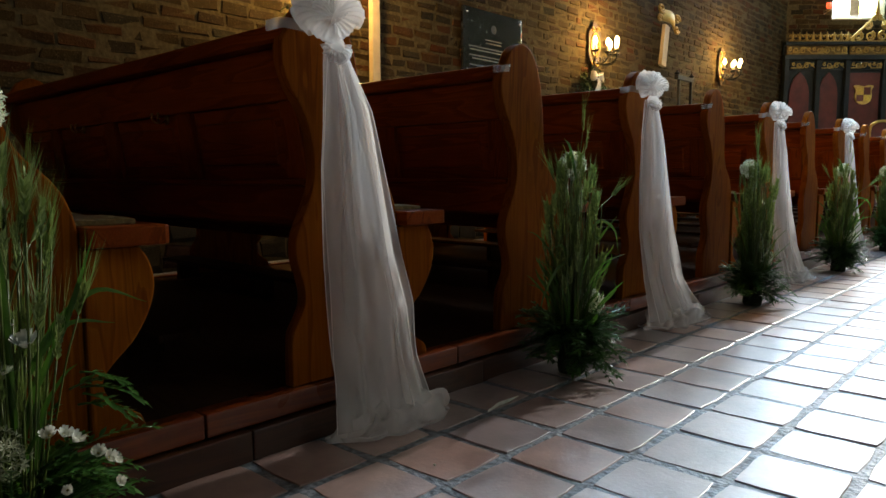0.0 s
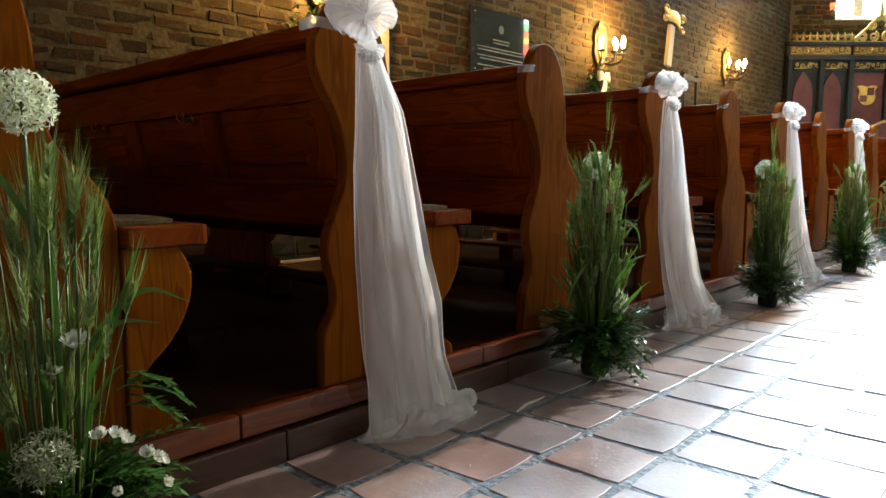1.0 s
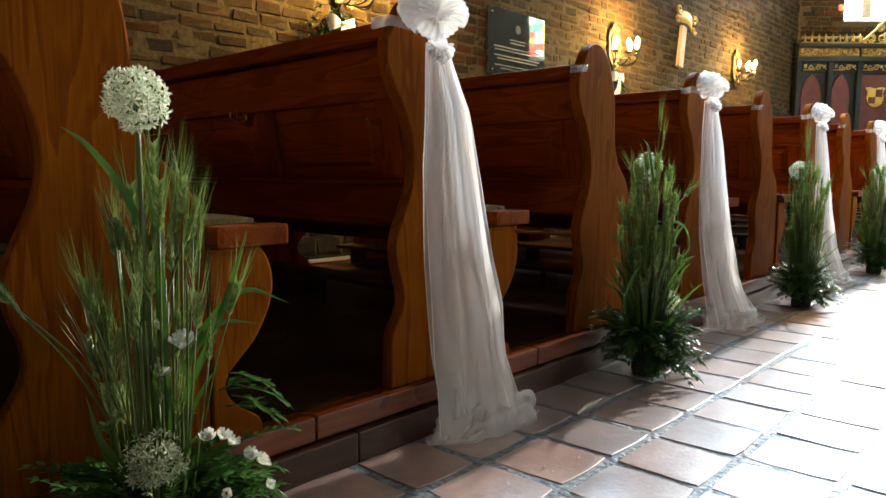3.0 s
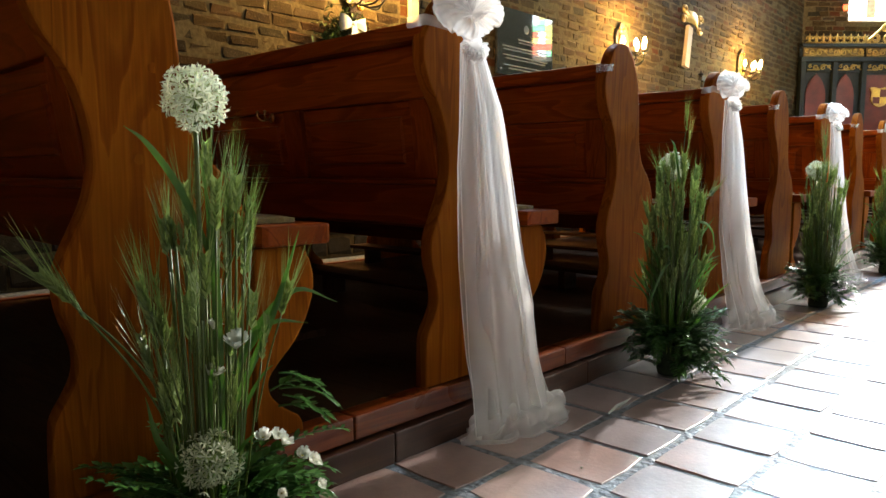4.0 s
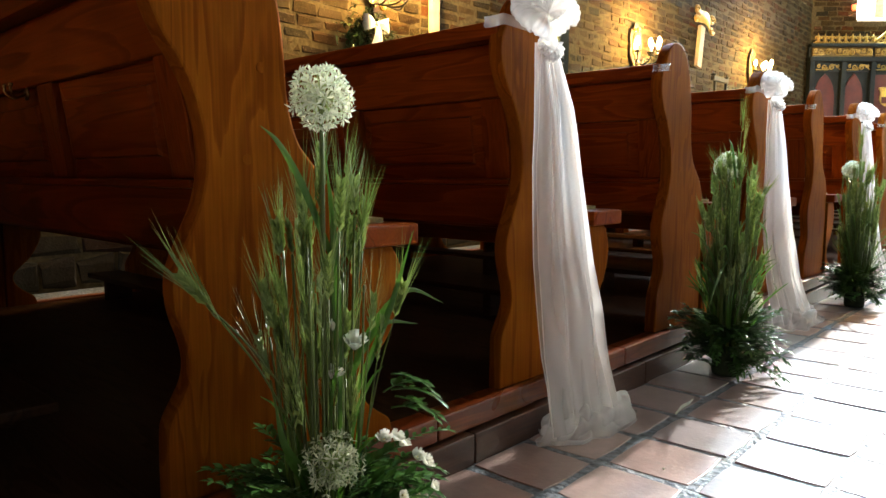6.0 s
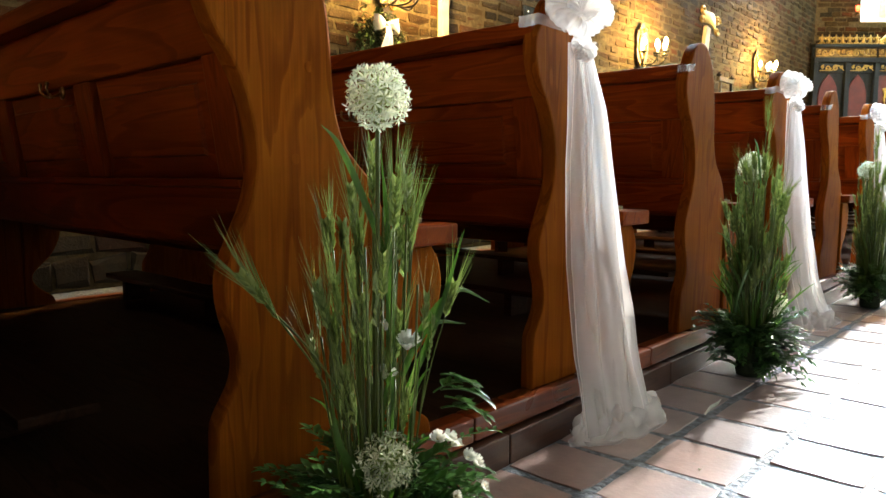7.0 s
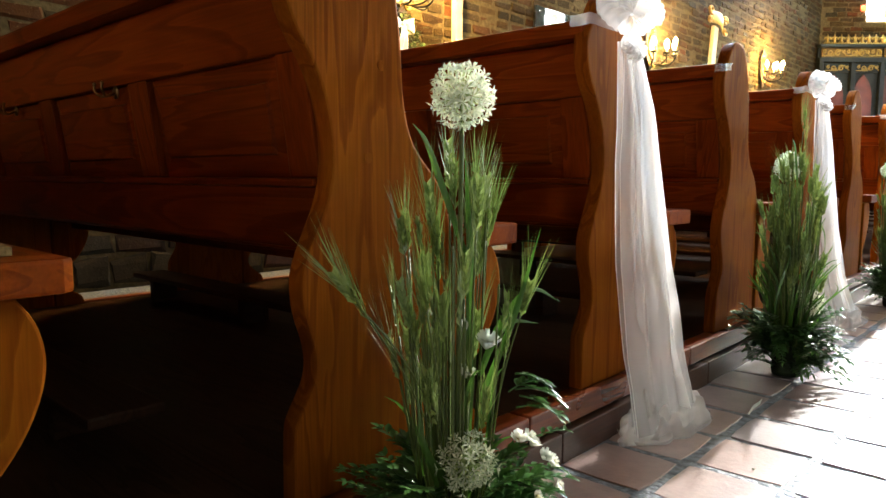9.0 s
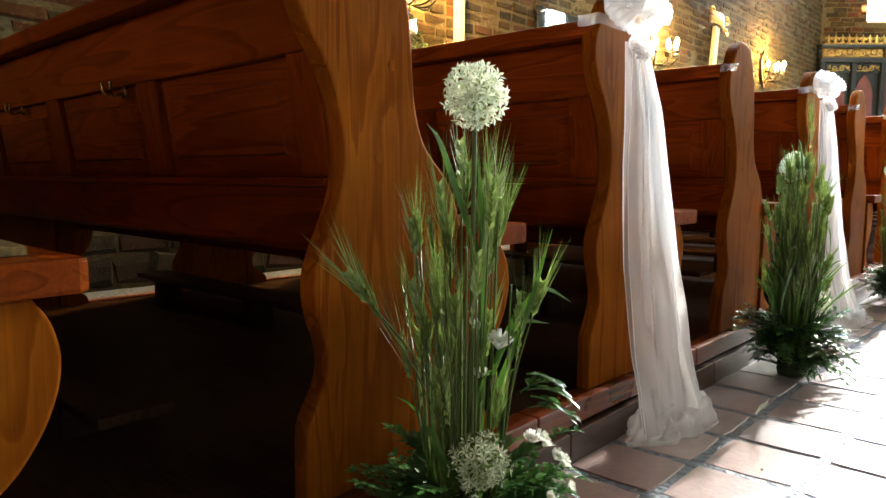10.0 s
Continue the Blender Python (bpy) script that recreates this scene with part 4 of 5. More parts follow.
LEFT = [(1.135, 0.645), (1.10, 0.636), (0.95, 0.620), (0.79, 0.605), (0.47, 0.607), (0.17, 0.590), (0.05, 0.57)]
RIGHT = [(1.135, 0.678), (1.10, 0.715), (0.957, 0.795), (0.738, 0.852), (0.542, 0.898), (0.358, 0.945), (0.19, 0.945), (0.05, 0.985)]
AHEAD = [(1.135, 0.050), (1.10, 0.055), (0.9, 0.07), (0.5, 0.085), (0.25, 0.115), (0.05, 0.16)]
WIDE_LEFT = [(1.135, 0.635), (1.10, 0.615), (0.95, 0.565), (0.72, 0.535), (0.47, 0.540), (0.26, 0.555), (0.05, 0.55)]
WIDE_RIGHT = [(1.135, 0.678), (1.10, 0.715), (0.957, 0.785), (0.718, 0.84), (0.5, 0.89), (0.267, 0.95), (0.15, 1.02), (0.05, 1.12)]


def build_drape(seed, left, right, foot, label, bow=1.0):
    rng = random.Random(seed)
    d = thing("tulle_drape", label, "drape", (FACE, 0, 0), "tulle drapes on the pews")
    def layer(name, cols, folds, depth, u0, u1, ahead, top, bottom, mat, hemmed=False):
        """One veil over the stretch u0 to u1 of the drape's width."""
        lo = [(z, v + u0 * (between(right, z) - v)) for z, v in left]
        hi = [(z, between(left, z) + u1 * (v - between(left, z))) for z, v in right]
        bm, edges = curtain(rng, 60, cols, folds, depth, lo, hi, [(z, f + ahead) for z, f in AHEAD], top, bottom, 1.0)
        veil = part(name, bm, mat, d, "", True)
        for edge in edges if hemmed else ():
            bm = bmesh.new()
            tube(bm, edge, 0.0013, 5)
            part("hem", bm, gathered, veil, "narrow stitched hem", True)
    layer("veil", 70, 1.7, 0.016, 0.0, 1.0, 0.008, 1.135, 0.045, tulle, True)
    layer("veil", 60, 1.3, 0.014, 0.03, 0.72, -0.012, 1.135, 0.04, tulle, True)
    layer("inner_veil", 70, 3.4, 0.016, 0.50, 0.86, 0.012, 1.135, 0.07, pleated)
    layer("inner_veil", 60, 2.3, 0.014, 0.12, 0.60, -0.004, 1.13, 0.05, tulle)
    for k in range(2):
        part("floor_gather", puddle(rng, 18, 120, (foot[0] * (1 - 0.14 * k), foot[1] * (1 - 0.14 * k)), (0.12, foot[2], 0), 0.062 + 0.03 * k), piled, d, "tulle gathered on the floor", True)
    c = Vector((0.05, 0.655, 1.205 - 0.06 * (1 - bow)))
    face = Vector((0.80, -0.45, 0.25))
    rosette = new("rosette")
    rosette.parent, rosette["label"] = d, "pleated white tulle rosette bow"
    u = face.cross(Vector((0, 0, 1))).normalized()
    v = u.cross(face).normalized()
    for turn, ln, wd, ahead in ((95, 0.112, 0.070, -0.2), (62, 0.098, 0.055, 0.5), (28, 0.118, 0.066, 0.1), (-12, 0.112, 0.062, 0.4), (-50, 0.085, 0.048, 0.9), (140, 0.100, 0.060, 0.1), (178, 0.088, 0.046, 0.7), (222, 0.072, 0.040, 0.3), (118, 0.075, 0.045, 1.2), (5, 0.070, 0.04, 1.5)):
        a = radians(turn + rng.uniform(-9, 9))
        way = math.cos(a) * u + math.sin(a) * v + 0.4 * ahead * face.normalized()
        tilt = face + u * rng.uniform(-0.5, 0.5) + v * rng.uniform(-0.5, 0.5)
        bm = bmesh.new()
        petal(bm, c + face.normalized() * rng.uniform(-0.012, 0.02), way, tilt, bow * ln, bow * wd, 0.0035, rng.uniform(0, 6))
        part("loop", bm, gathered, rosette, "", True)
    for k in range(2):
        a = 2 * math.pi * k / 2 + 0.9
        way = math.cos(a) * u + math.sin(a) * v + 1.3 * face.normalized()
        bm = bmesh.new()
        petal(bm, c + face.normalized() * 0.012, way, face, rng.uniform(0.045, 0.06), 0.03, 0.005, rng.uniform(0, 6))
        part("loop", bm, gathered, rosette, "", True)
    for k in range(5):
        a = -1.1 + 0.55 * k
        bm = bmesh.new()
        petal(bm, (0.055, 0.66, 1.125), Vector((0.45, math.sin(a), -0.25 - 0.5 * math.cos(a))), face, 0.05, 0.03, 0.005, k)
        part("frill", bm, gathered, rosette, "", True)
    bm = bmesh.new()
    lathe(bm, [(0.022, -0.025), (0.028, -0.008), (0.028, 0.01), (0.02, 0.025)], (0.055, 0.66, 1.128), 14)
    part("knot", bm, gathered, d, "", True)
    # the band round the post's shoulder
    bm = bmesh.new()
    path = [(0.05, 0.66, 1.165), (0.012, 0.60, 1.178), (0.006, 0.53, 1.182), (0.004, 0.502, 1.176), (-0.018, 0.492, 1.172), (-0.045, 0.50, 1.176)]
    rows = [[bm.verts.new(p + Vector((0.002 * math.sin(4 * q), 0, q * 0.015))) for q in (-1, -0.5, 0, 0.5, 1)] for p in smooth_line(path, 4)]
    for a, b in zip(rows, rows[1:]):
        for j in range(4):
            bm.faces.new((a[j], a[j + 1], b[j + 1], b[j]))
    part("band", bm, tulle, d, "", True)
    return d


near_drape = build_drape(3, LEFT, RIGHT, (0.105, 0.185, 0.765), "sheer white tulle drape tied with a bow to the pew")
near_drape.matrix_basis = pose(FACE, PITCH - 0.045, 0)
far_drape = build_drape(8, WIDE_LEFT, WIDE_RIGHT, (0.12, 0.25, 0.80), "fuller white tulle drape tied with a bow to the pew", 0.82)
far_drape.matrix_basis = pose(FACE, PITCH * 3 - 0.02, 0)
for i in (5, 7, 9, 11):
    copy_thing(far_drape, pose(FACE, PITCH * i - 0.02, 0))

# clear clips on the shoulders of the other pews
clip = thing("plastic_clip", "clear plastic clip hooked on the shoulder of the pew", "clip", (FACE, 0, 0), "clear clips on the pews")
bm = bmesh.new()
rows = [[bm.verts.new((p.x, p.y, p.z + q)) for q in (-0.015, 0.012)] for p in smooth_line([(-0.035, 0.472, 1.165), (-0.02, 0.466, 1.165), (0.002, 0.466, 1.165), (0.006, 0.48, 1.167), (0.006, 0.515, 1.172)], 4)]
for a, b in zip(rows, rows[1:]):
    bm.faces.new((a[0], a[1], b[1], b[0]))
me = mesh_from(bm, "strip")
ob = part("strip", me, clear_m, clip)
sol = ob.modifiers.new("thickness", "SOLIDIFY")
sol.thickness = 0.003
bm = bmesh.new()
lathe(bm, [(0.006, 0), (0.006, 0.004), (0.003, 0.006)], (0.006, 0.512, 1.18), 10, Euler((0, radians(90), 0)).to_matrix())
part("rivet", bm, steel, clip, "", True)
for i in (0, 2, 4, 6, 8, 10):
    m = pose(FACE, PITCH * i, 0)
    if i:
        copy_thing(clip, m)
    else:
        clip.matrix_basis = m
# ---- flower arrangements by the other pews ----
def leafy(name, stops, rough=0.42, through=0.35):
    """Thin green leaf: glossy front, some light let through; each blade its own tone."""
    m, t, b = material(name)
    isl = t.nodes.new("ShaderNodeNewGeometry").outputs["Random Per Island"]
    n = put(t, "ShaderNodeTexNoise", Scale=18.0, Detail=3.0)
    t.links.new(coords(t, (1, 1, 1)), n.inputs["Vector"])
    c = blend(t, "MULTIPLY", 1.0, ramp(t, isl, stops), ramp(t, n.outputs["Fac"], [(0.3, (0.7, 0.75, 0.7)), (0.7, (1.2, 1.15, 1.1))]))
    t.links.new(c, b.inputs["Base Color"])
    b.inputs["Roughness"].default_value = rough
    tr = t.nodes.new("ShaderNodeBsdfTranslucent")
    t.links.new(c, tr.inputs["Color"])
    mix = put(t, "ShaderNodeMixShader", Fac=through)
    t.links.new(b.outputs[0], mix.inputs[1])
    t.links.new(tr.outputs[0], mix.inputs[2])
    t.links.new(mix.outputs[0], t.nodes["Material Output"].inputs["Surface"])
    return m


stem_mat = leafy("cereal_stem", [(0.0, (0.034, 0.068, 0.009)), (0.35, (0.08, 0.122, 0.02)), (0.7, (0.05, 0.086, 0.013)), (1.0, (0.02, 0.04, 0.008))], 0.4, 0.15)
ear_mat = leafy("cereal_ear", [(0.0, (0.13, 0.20, 0.04)), (0.5, (0.24, 0.32, 0.09)), (1.0, (0.08, 0.13, 0.025))], 0.38, 0.3)
blade_mat = leafy("grass_blade", [(0.0, (0.035, 0.10, 0.012)), (0.5, (0.068, 0.165, 0.018)), (1.0, (0.028, 0.075, 0.012))], 0.34, 0.4)
bush_mat = leafy("glossy_sprig_leaf", [(0.0, (0.035, 0.095, 0.02)), (0.6, (0.06, 0.155, 0.03)), (1.0, (0.035, 0.10, 0.035))], 0.28, 0.2)
white_mat = leafy("white_petal", [(0.0, (0.78, 0.79, 0.72)), (1.0, (0.86, 0.86, 0.82))], 0.5, 0.35)
floret_mat = leafy("greenish_white_floret", [(0.0, (0.58, 0.64, 0.44)), (0.5, (0.80, 0.82, 0.70)), (1.0, (0.68, 0.73, 0.56))], 0.5, 0.35)
# Darker tones of the floret colours, for the loose head.
loose_mat = leafy("darker_floret", [(0.0, (0.42, 0.46, 0.30)), (0.5, (0.58, 0.61, 0.46)), (1.0, (0.34, 0.37, 0.24))], 0.5, 0.35)
pedicel_mat = leafy("pale_green_pedicel", [(0.0, (0.30, 0.40, 0.14)), (1.0, (0.38, 0.48, 0.2))], 0.5, 0.3)
yellow_mat = plain("flower_eye", (0.5, 0.42, 0.08), 0.6, 0, 0.3, 90)
foam_mat = plain("dark_moss_base", (0.02, 0.03, 0.012), 0.9, 0, 0.5, 40, 0.01)


def strand(bm, line, widths):
    """A flat, slightly folded blade along a line."""
    rows = []
    for i, p in enumerate(line):
        d = (line[min(i + 1, len(line) - 1)] - line[max(i - 1, 0)]).normalized()
        s = d.cross(Vector((0.83, -0.5, 0.2)))
        s = s.normalized() if s.length > 1e-3 else Vector((1, 0, 0))
        n = d.cross(s)
        w = widths[i] / 2
        rows.append((bm.verts.new(p - s * w + n * w * 0.35), bm.verts.new(p), bm.verts.new(p + s * w + n * w * 0.35)))
    for a, b in zip(rows, rows[1:]):
        bm.faces.new((a[0], a[1], b[1], b[0]))
        bm.faces.new((a[1], a[2], b[2], b[1]))


def ear(bm, base, way, length, rng, awn):
    """A bearded cereal ear: two ranks of grains with long awns."""
    d = Vector(way).normalized()
    s = d.cross(Vector((rng.uniform(-1, 1), rng.uniform(-1, 1), 0.3))).normalized()
    n = d.cross(s)
    p = Vector(base)
    k = 9
    for i in range(k):
        for side in (-1, 1):
            c = p + d * length * (i + 0.5 * (side > 0)) / k
            q = c + (d * 1.0 + s * side * 0.34 + n * rng.uniform(-0.3, 0.3)).normalized() * 0.022
            w = 0.0058
            a = [c, (c + q) / 2 + s * w + n * w * 0.5, q, (c + q) / 2 - s * w + n * w * 0.5]
            v = [bm.verts.new(x) for x in a]
            bm.faces.new(v)
            tip = q + (d + s * side * rng.uniform(0.08, 0.28) + n * rng.uniform(-0.2, 0.2)).normalized() * awn * rng.uniform(0.7, 1.1)
            u = s * 0.0008 + n * 0.0004
            bm.faces.new([bm.verts.new(x) for x in (q - u, q + u, tip)])


def star(bm, c, out, size, rng):
    """A six-petalled floret facing out."""
    o = Vector(out).normalized()
    s = o.cross(Vector((0.3, 0.2, 0.93))).normalized()
    t = o.cross(s)
    turn = rng.uniform(0, 6.28)
    for k in range(6):
        a = turn + math.pi * k / 3
        r = math.cos(a) * s + math.sin(a) * t
        q = math.cos(a + 1.57) * s + math.sin(a + 1.57) * t
        m = c + r * size * 0.55 + o * size * 0.35
        e = c + r * size + o * size * rng.uniform(0.3, 0.65)
        bm.faces.new([bm.verts.new(x) for x in (c, m + q * size * 0.17, e, m - q * size * 0.17)])


def allium(parent, c, radius, rng, loose=False):
    head = thing_part("allium_head", parent, "loose, darker greenish allium head" if loose else "round white allium flower head")
    c = Vector(c)
    fl, pe = bmesh.new(), bmesh.new()
    count = 80 if loose else 108
    for k in range(count):
        z = 1 - 2 * (k + 0.5) / count
        a = k * 2.39996
        r = math.sqrt(1 - z * z)
        o = Vector((r * math.cos(a), r * math.sin(a), z))
        o = (o + Vector((rng.uniform(-0.1, 0.1), rng.uniform(-0.1, 0.1), rng.uniform(-0.1, 0.1)))).normalized()
        p = c + o * radius * rng.uniform(0.6 if loose else 0.70, 1.08 if loose else 1.04)
        star(fl, p, o, 0.0150 if not loose else 0.0135, rng)
        tube(pe, [c + o * 0.006, p], 0.0007, 3, False)
    part("floret_ball", fl, loose_mat if loose else floret_mat, head)
    part("pedicel_ball", pe, pedicel_mat, head)
    return head


def thing_part(name, parent, label):
    ob = new(name)
    ob.empty_display_size = 0.02
    ob.parent = parent
    ob["label"] = label
    return ob


def daisy(parent, c, out, size, rng):
    """A half-open white flower with a green cup."""
    o = Vector(out).normalized()
    s = o.cross(Vector((0.2, 0.3, 0.93)))
    s = s.normalized() if s.length > 0.01 else Vector((1, 0, 0))
    t = o.cross(s)
    c = Vector(c)
    bm = bmesh.new()
    for ring, (count, flare, ln) in enumerate(((11, 0.75, 1.0), (9, 0.45, 0.85))):
        for k in range(count):
            a = 2 * math.pi * (k + 0.5 * ring) / count + rng.uniform(-0.1, 0.1)
            r = math.cos(a) * s + math.sin(a) * t
            q = math.cos(a + 1.57) * s + math.sin(a + 1.57) * t
            L = size * ln * rng.uniform(0.9, 1.08)
            pts = [c + r * size * 0.1, c + r * L * flare * 0.6 + o * L * 0.45, c + r * L * flare + o * L * 0.82]
            wd = [0.08 * size, 0.2 * size, 0.13 * size]
            rows = [(bm.verts.new(p - q * w), bm.verts.new(p - o * w * 0.3), bm.verts.new(p + q * w)) for p, w in zip(pts, wd)]
            for x, y in zip(rows, rows[1:]):
                bm.faces.new((x[0], x[1], y[1], y[0]))
                bm.faces.new((x[1], x[2], y[2], y[1]))
    f = part("white_flower", bm, white_mat, parent, "small white cupped flower")
    bm = bmesh.new()
    bmesh.ops.create_icosphere(bm, subdivisions=1, radius=size * 0.16, matrix=Matrix.Translation(c + o * size * 0.15))
    part("flower_eye", bm, yellow_mat, f)


def sprig(bm, base, way, length, rng, size=0.034, bend=0.5):
    """A leafy sprig with paired leaves and a drooping tip."""
    d = Vector(way).normalized()
    pts = []
    p = Vector(base)
    k = 9
    for i in range(k + 1):
        pts.append(p.copy())
        d = (d - Vector((0, 0, bend / k))).normalized()
        p = p + d * length / k
    tube(bm, pts, [0.0022 * (1 - 0.6 * i / k) for i in range(k + 1)], 4)
    for i in range(2, k + 1):
        dd = (pts[i] - pts[i - 1]).normalized()
        s = dd.cross(Vector((0, 0, 1)))
        s = s.normalized() if s.length > 0.01 else Vector((1, 0, 0))
        for side in (-1, 1):
            way2 = dd * 0.75 + s * side * rng.uniform(0.6, 1.0) + Vector((0, 0, rng.uniform(0.0, 0.5)))
            L = size * rng.uniform(0.75, 1.15) * (1 - 0.35 * (i / k) ** 2)
            leaf(bm, pts[i], way2, L, L * 0.46, rng.uniform(0.0, 0.35))
    leaf(bm, pts[-1], dd, size * 0.8, size * 0.28, 0.2)


def arrangement(seed, label, height, tight, balls, flowers, blades, tall, sprays, count=95, grassy=0.28, bearded=0.55, beard=1.0):
    """A tied sheaf of bearded barley with alliums and small flowers over a leafy foot; local origin on the floor."""
    rng = random.Random(seed)
    g = thing("flower_arrangement", label, "flower arrangement", (0, 0, 0), "flower arrangements along the aisle")
    def stalk(line, radii, ear_at=None, way=None, length=0.07, awn=0.1):
        """One stem, with its bearded ear where it carries one."""
        bm = bmesh.new()
        tube(bm, line, radii, 4)
        st = part("barley_stem", bm, stem_mat, g, "", True)
        if ear_at is not None:
            bm = bmesh.new()
            ear(bm, ear_at, way, length, rng, awn)
            part("barley_ear", bm, ear_mat, st, "bearded green barley ear")
    for k in range(count):
        a, r = rng.uniform(0, 6.283), math.sqrt(rng.random())
        out = Vector((math.cos(a), math.sin(a), 0))
        foot = out * 0.045 * r + Vector((0, 0, 0.06))
        wide = rng.choice((0.55, 0.8, 0.95, 1.15)) * tight
        top_z = height * rng.uniform(0.36, 0.86) * (1.06 - 0.16 * r)
        tip = Vector((foot.x * 0.4 + wide * r * out.x, foot.y * 0.4 + wide * r * out.y * 1.1, top_z))
        mid = foot.lerp(tip, 0.5) + out * wide * r * rng.uniform(-0.05, 0.22)
        line = smooth_line([foot, mid, tip], 4)
        way = (tip - mid).normalized() + out * rng.uniform(-0.02, 0.22) + Vector((0, 0, 0.4))
        bearing = rng.random() < bearded
        stalk(line, [0.0031 - 0.0012 * i / len(line) for i in range(len(line))], tip if bearing else None, way, rng.uniform(0.055, 0.085), beard * rng.uniform(0.06, 0.12))
        if rng.random() < grassy:
            b0 = foot.lerp(mid, rng.uniform(0.3, 1.0))
            L = rng.uniform(0.12, 0.26)
            o = (out * rng.uniform(0.05, 0.45) + Vector((0, 0, 1.0))).normalized()
            pts = [b0, b0 + o * L * 0.5, b0 + o * L * 0.85 + out * L * 0.14, b0 + o * L + (out - Vector((0, 0, 0.2))) * L * rng.uniform(0.05, 0.30)]
            line = smooth_line(pts, 3)
            one = bmesh.new()
            strand(one, line, [0.0105 * (1 - (i / (len(line) - 1)) ** 1.6) + 0.0006 for i in range(len(line))])
            part("grass_blade", one, blade_mat, g, "", True)
    for pts, wd in blades:
        line = smooth_line(pts, 5)
        one = bmesh.new()
        strand(one, line, [wd * (0.5 + 0.5 * math.sin(math.pi * min(1, 0.15 + 0.85 * i / (len(line) - 1)))) * (1 - (i / (len(line) - 1)) ** 3) + 0.0008 for i in range(len(line))])
        part("grass_blade", one, blade_mat, g, "", True)
    for base, tip, ln in tall:
        b0, t0 = Vector(base), Vector(tip)
        stalk(smooth_line([b0, b0.lerp(t0, 0.5) + Vector((0, 0, 0.015)), t0], 4), 0.0018, t0, t0 - b0, ln, 0.10)
    for c, rad, loose in balls:
        c = Vector(c)
        bm = bmesh.new()
        tube(bm, smooth_line([(c.x * 0.3, c.y * 0.3, 0.06), (c.x * 0.7, c.y * 0.7, c.z * 0.5), c], 5), 0.0042, 7)
        part("allium_stem", bm, stem_mat, g, "", True)
    for c, rad, loose in balls:
        allium(g, c, rad, rng, loose)
    for c, out, size in flowers:
        daisy(g, Vector(c), out, size, rng)
    bush = bmesh.new()
    for k in range(165):
        a = rng.uniform(0, 6.283)
        base = Vector((0.05 * math.cos(a), 0.05 * math.sin(a), rng.uniform(0.03, 0.20)))
        way = Vector((math.cos(a) * 0.8, math.sin(a), rng.uniform(-0.05, 1.1)))
        sprig(bush, base, way, rng.uniform(0.07, 0.18), rng, rng.uniform(0.030, 0.048), rng.uniform(0.2, 0.9))
    for base, way, ln in sprays:
        sprig(bush, base, way, ln * 0.8, rng, 0.029, 0.9)
    for v in bush.verts:
        v.co.z = max(0.003, v.co.z)
        v.co.x = max(-0.195, v.co.x)
    ob = part("foliage", bush, bush_mat, g, "glossy dark green leafy foot", True)
    ob["kind"] = "stuff"
    bm = bmesh.new()
    lathe(bm, [(0.05, 0.0), (0.055, 0.02), (0.05, 0.09), (0.038, 0.12)], (0, 0, 0), 14)
    part("flower_foam", bm, foam_mat, g, "", True)
    return g


PLANT_X, PLANT_Y = -1.333, 0.682
def at_a(x, y, z):
    return (x - PLANT_X, y - PLANT_Y, z)


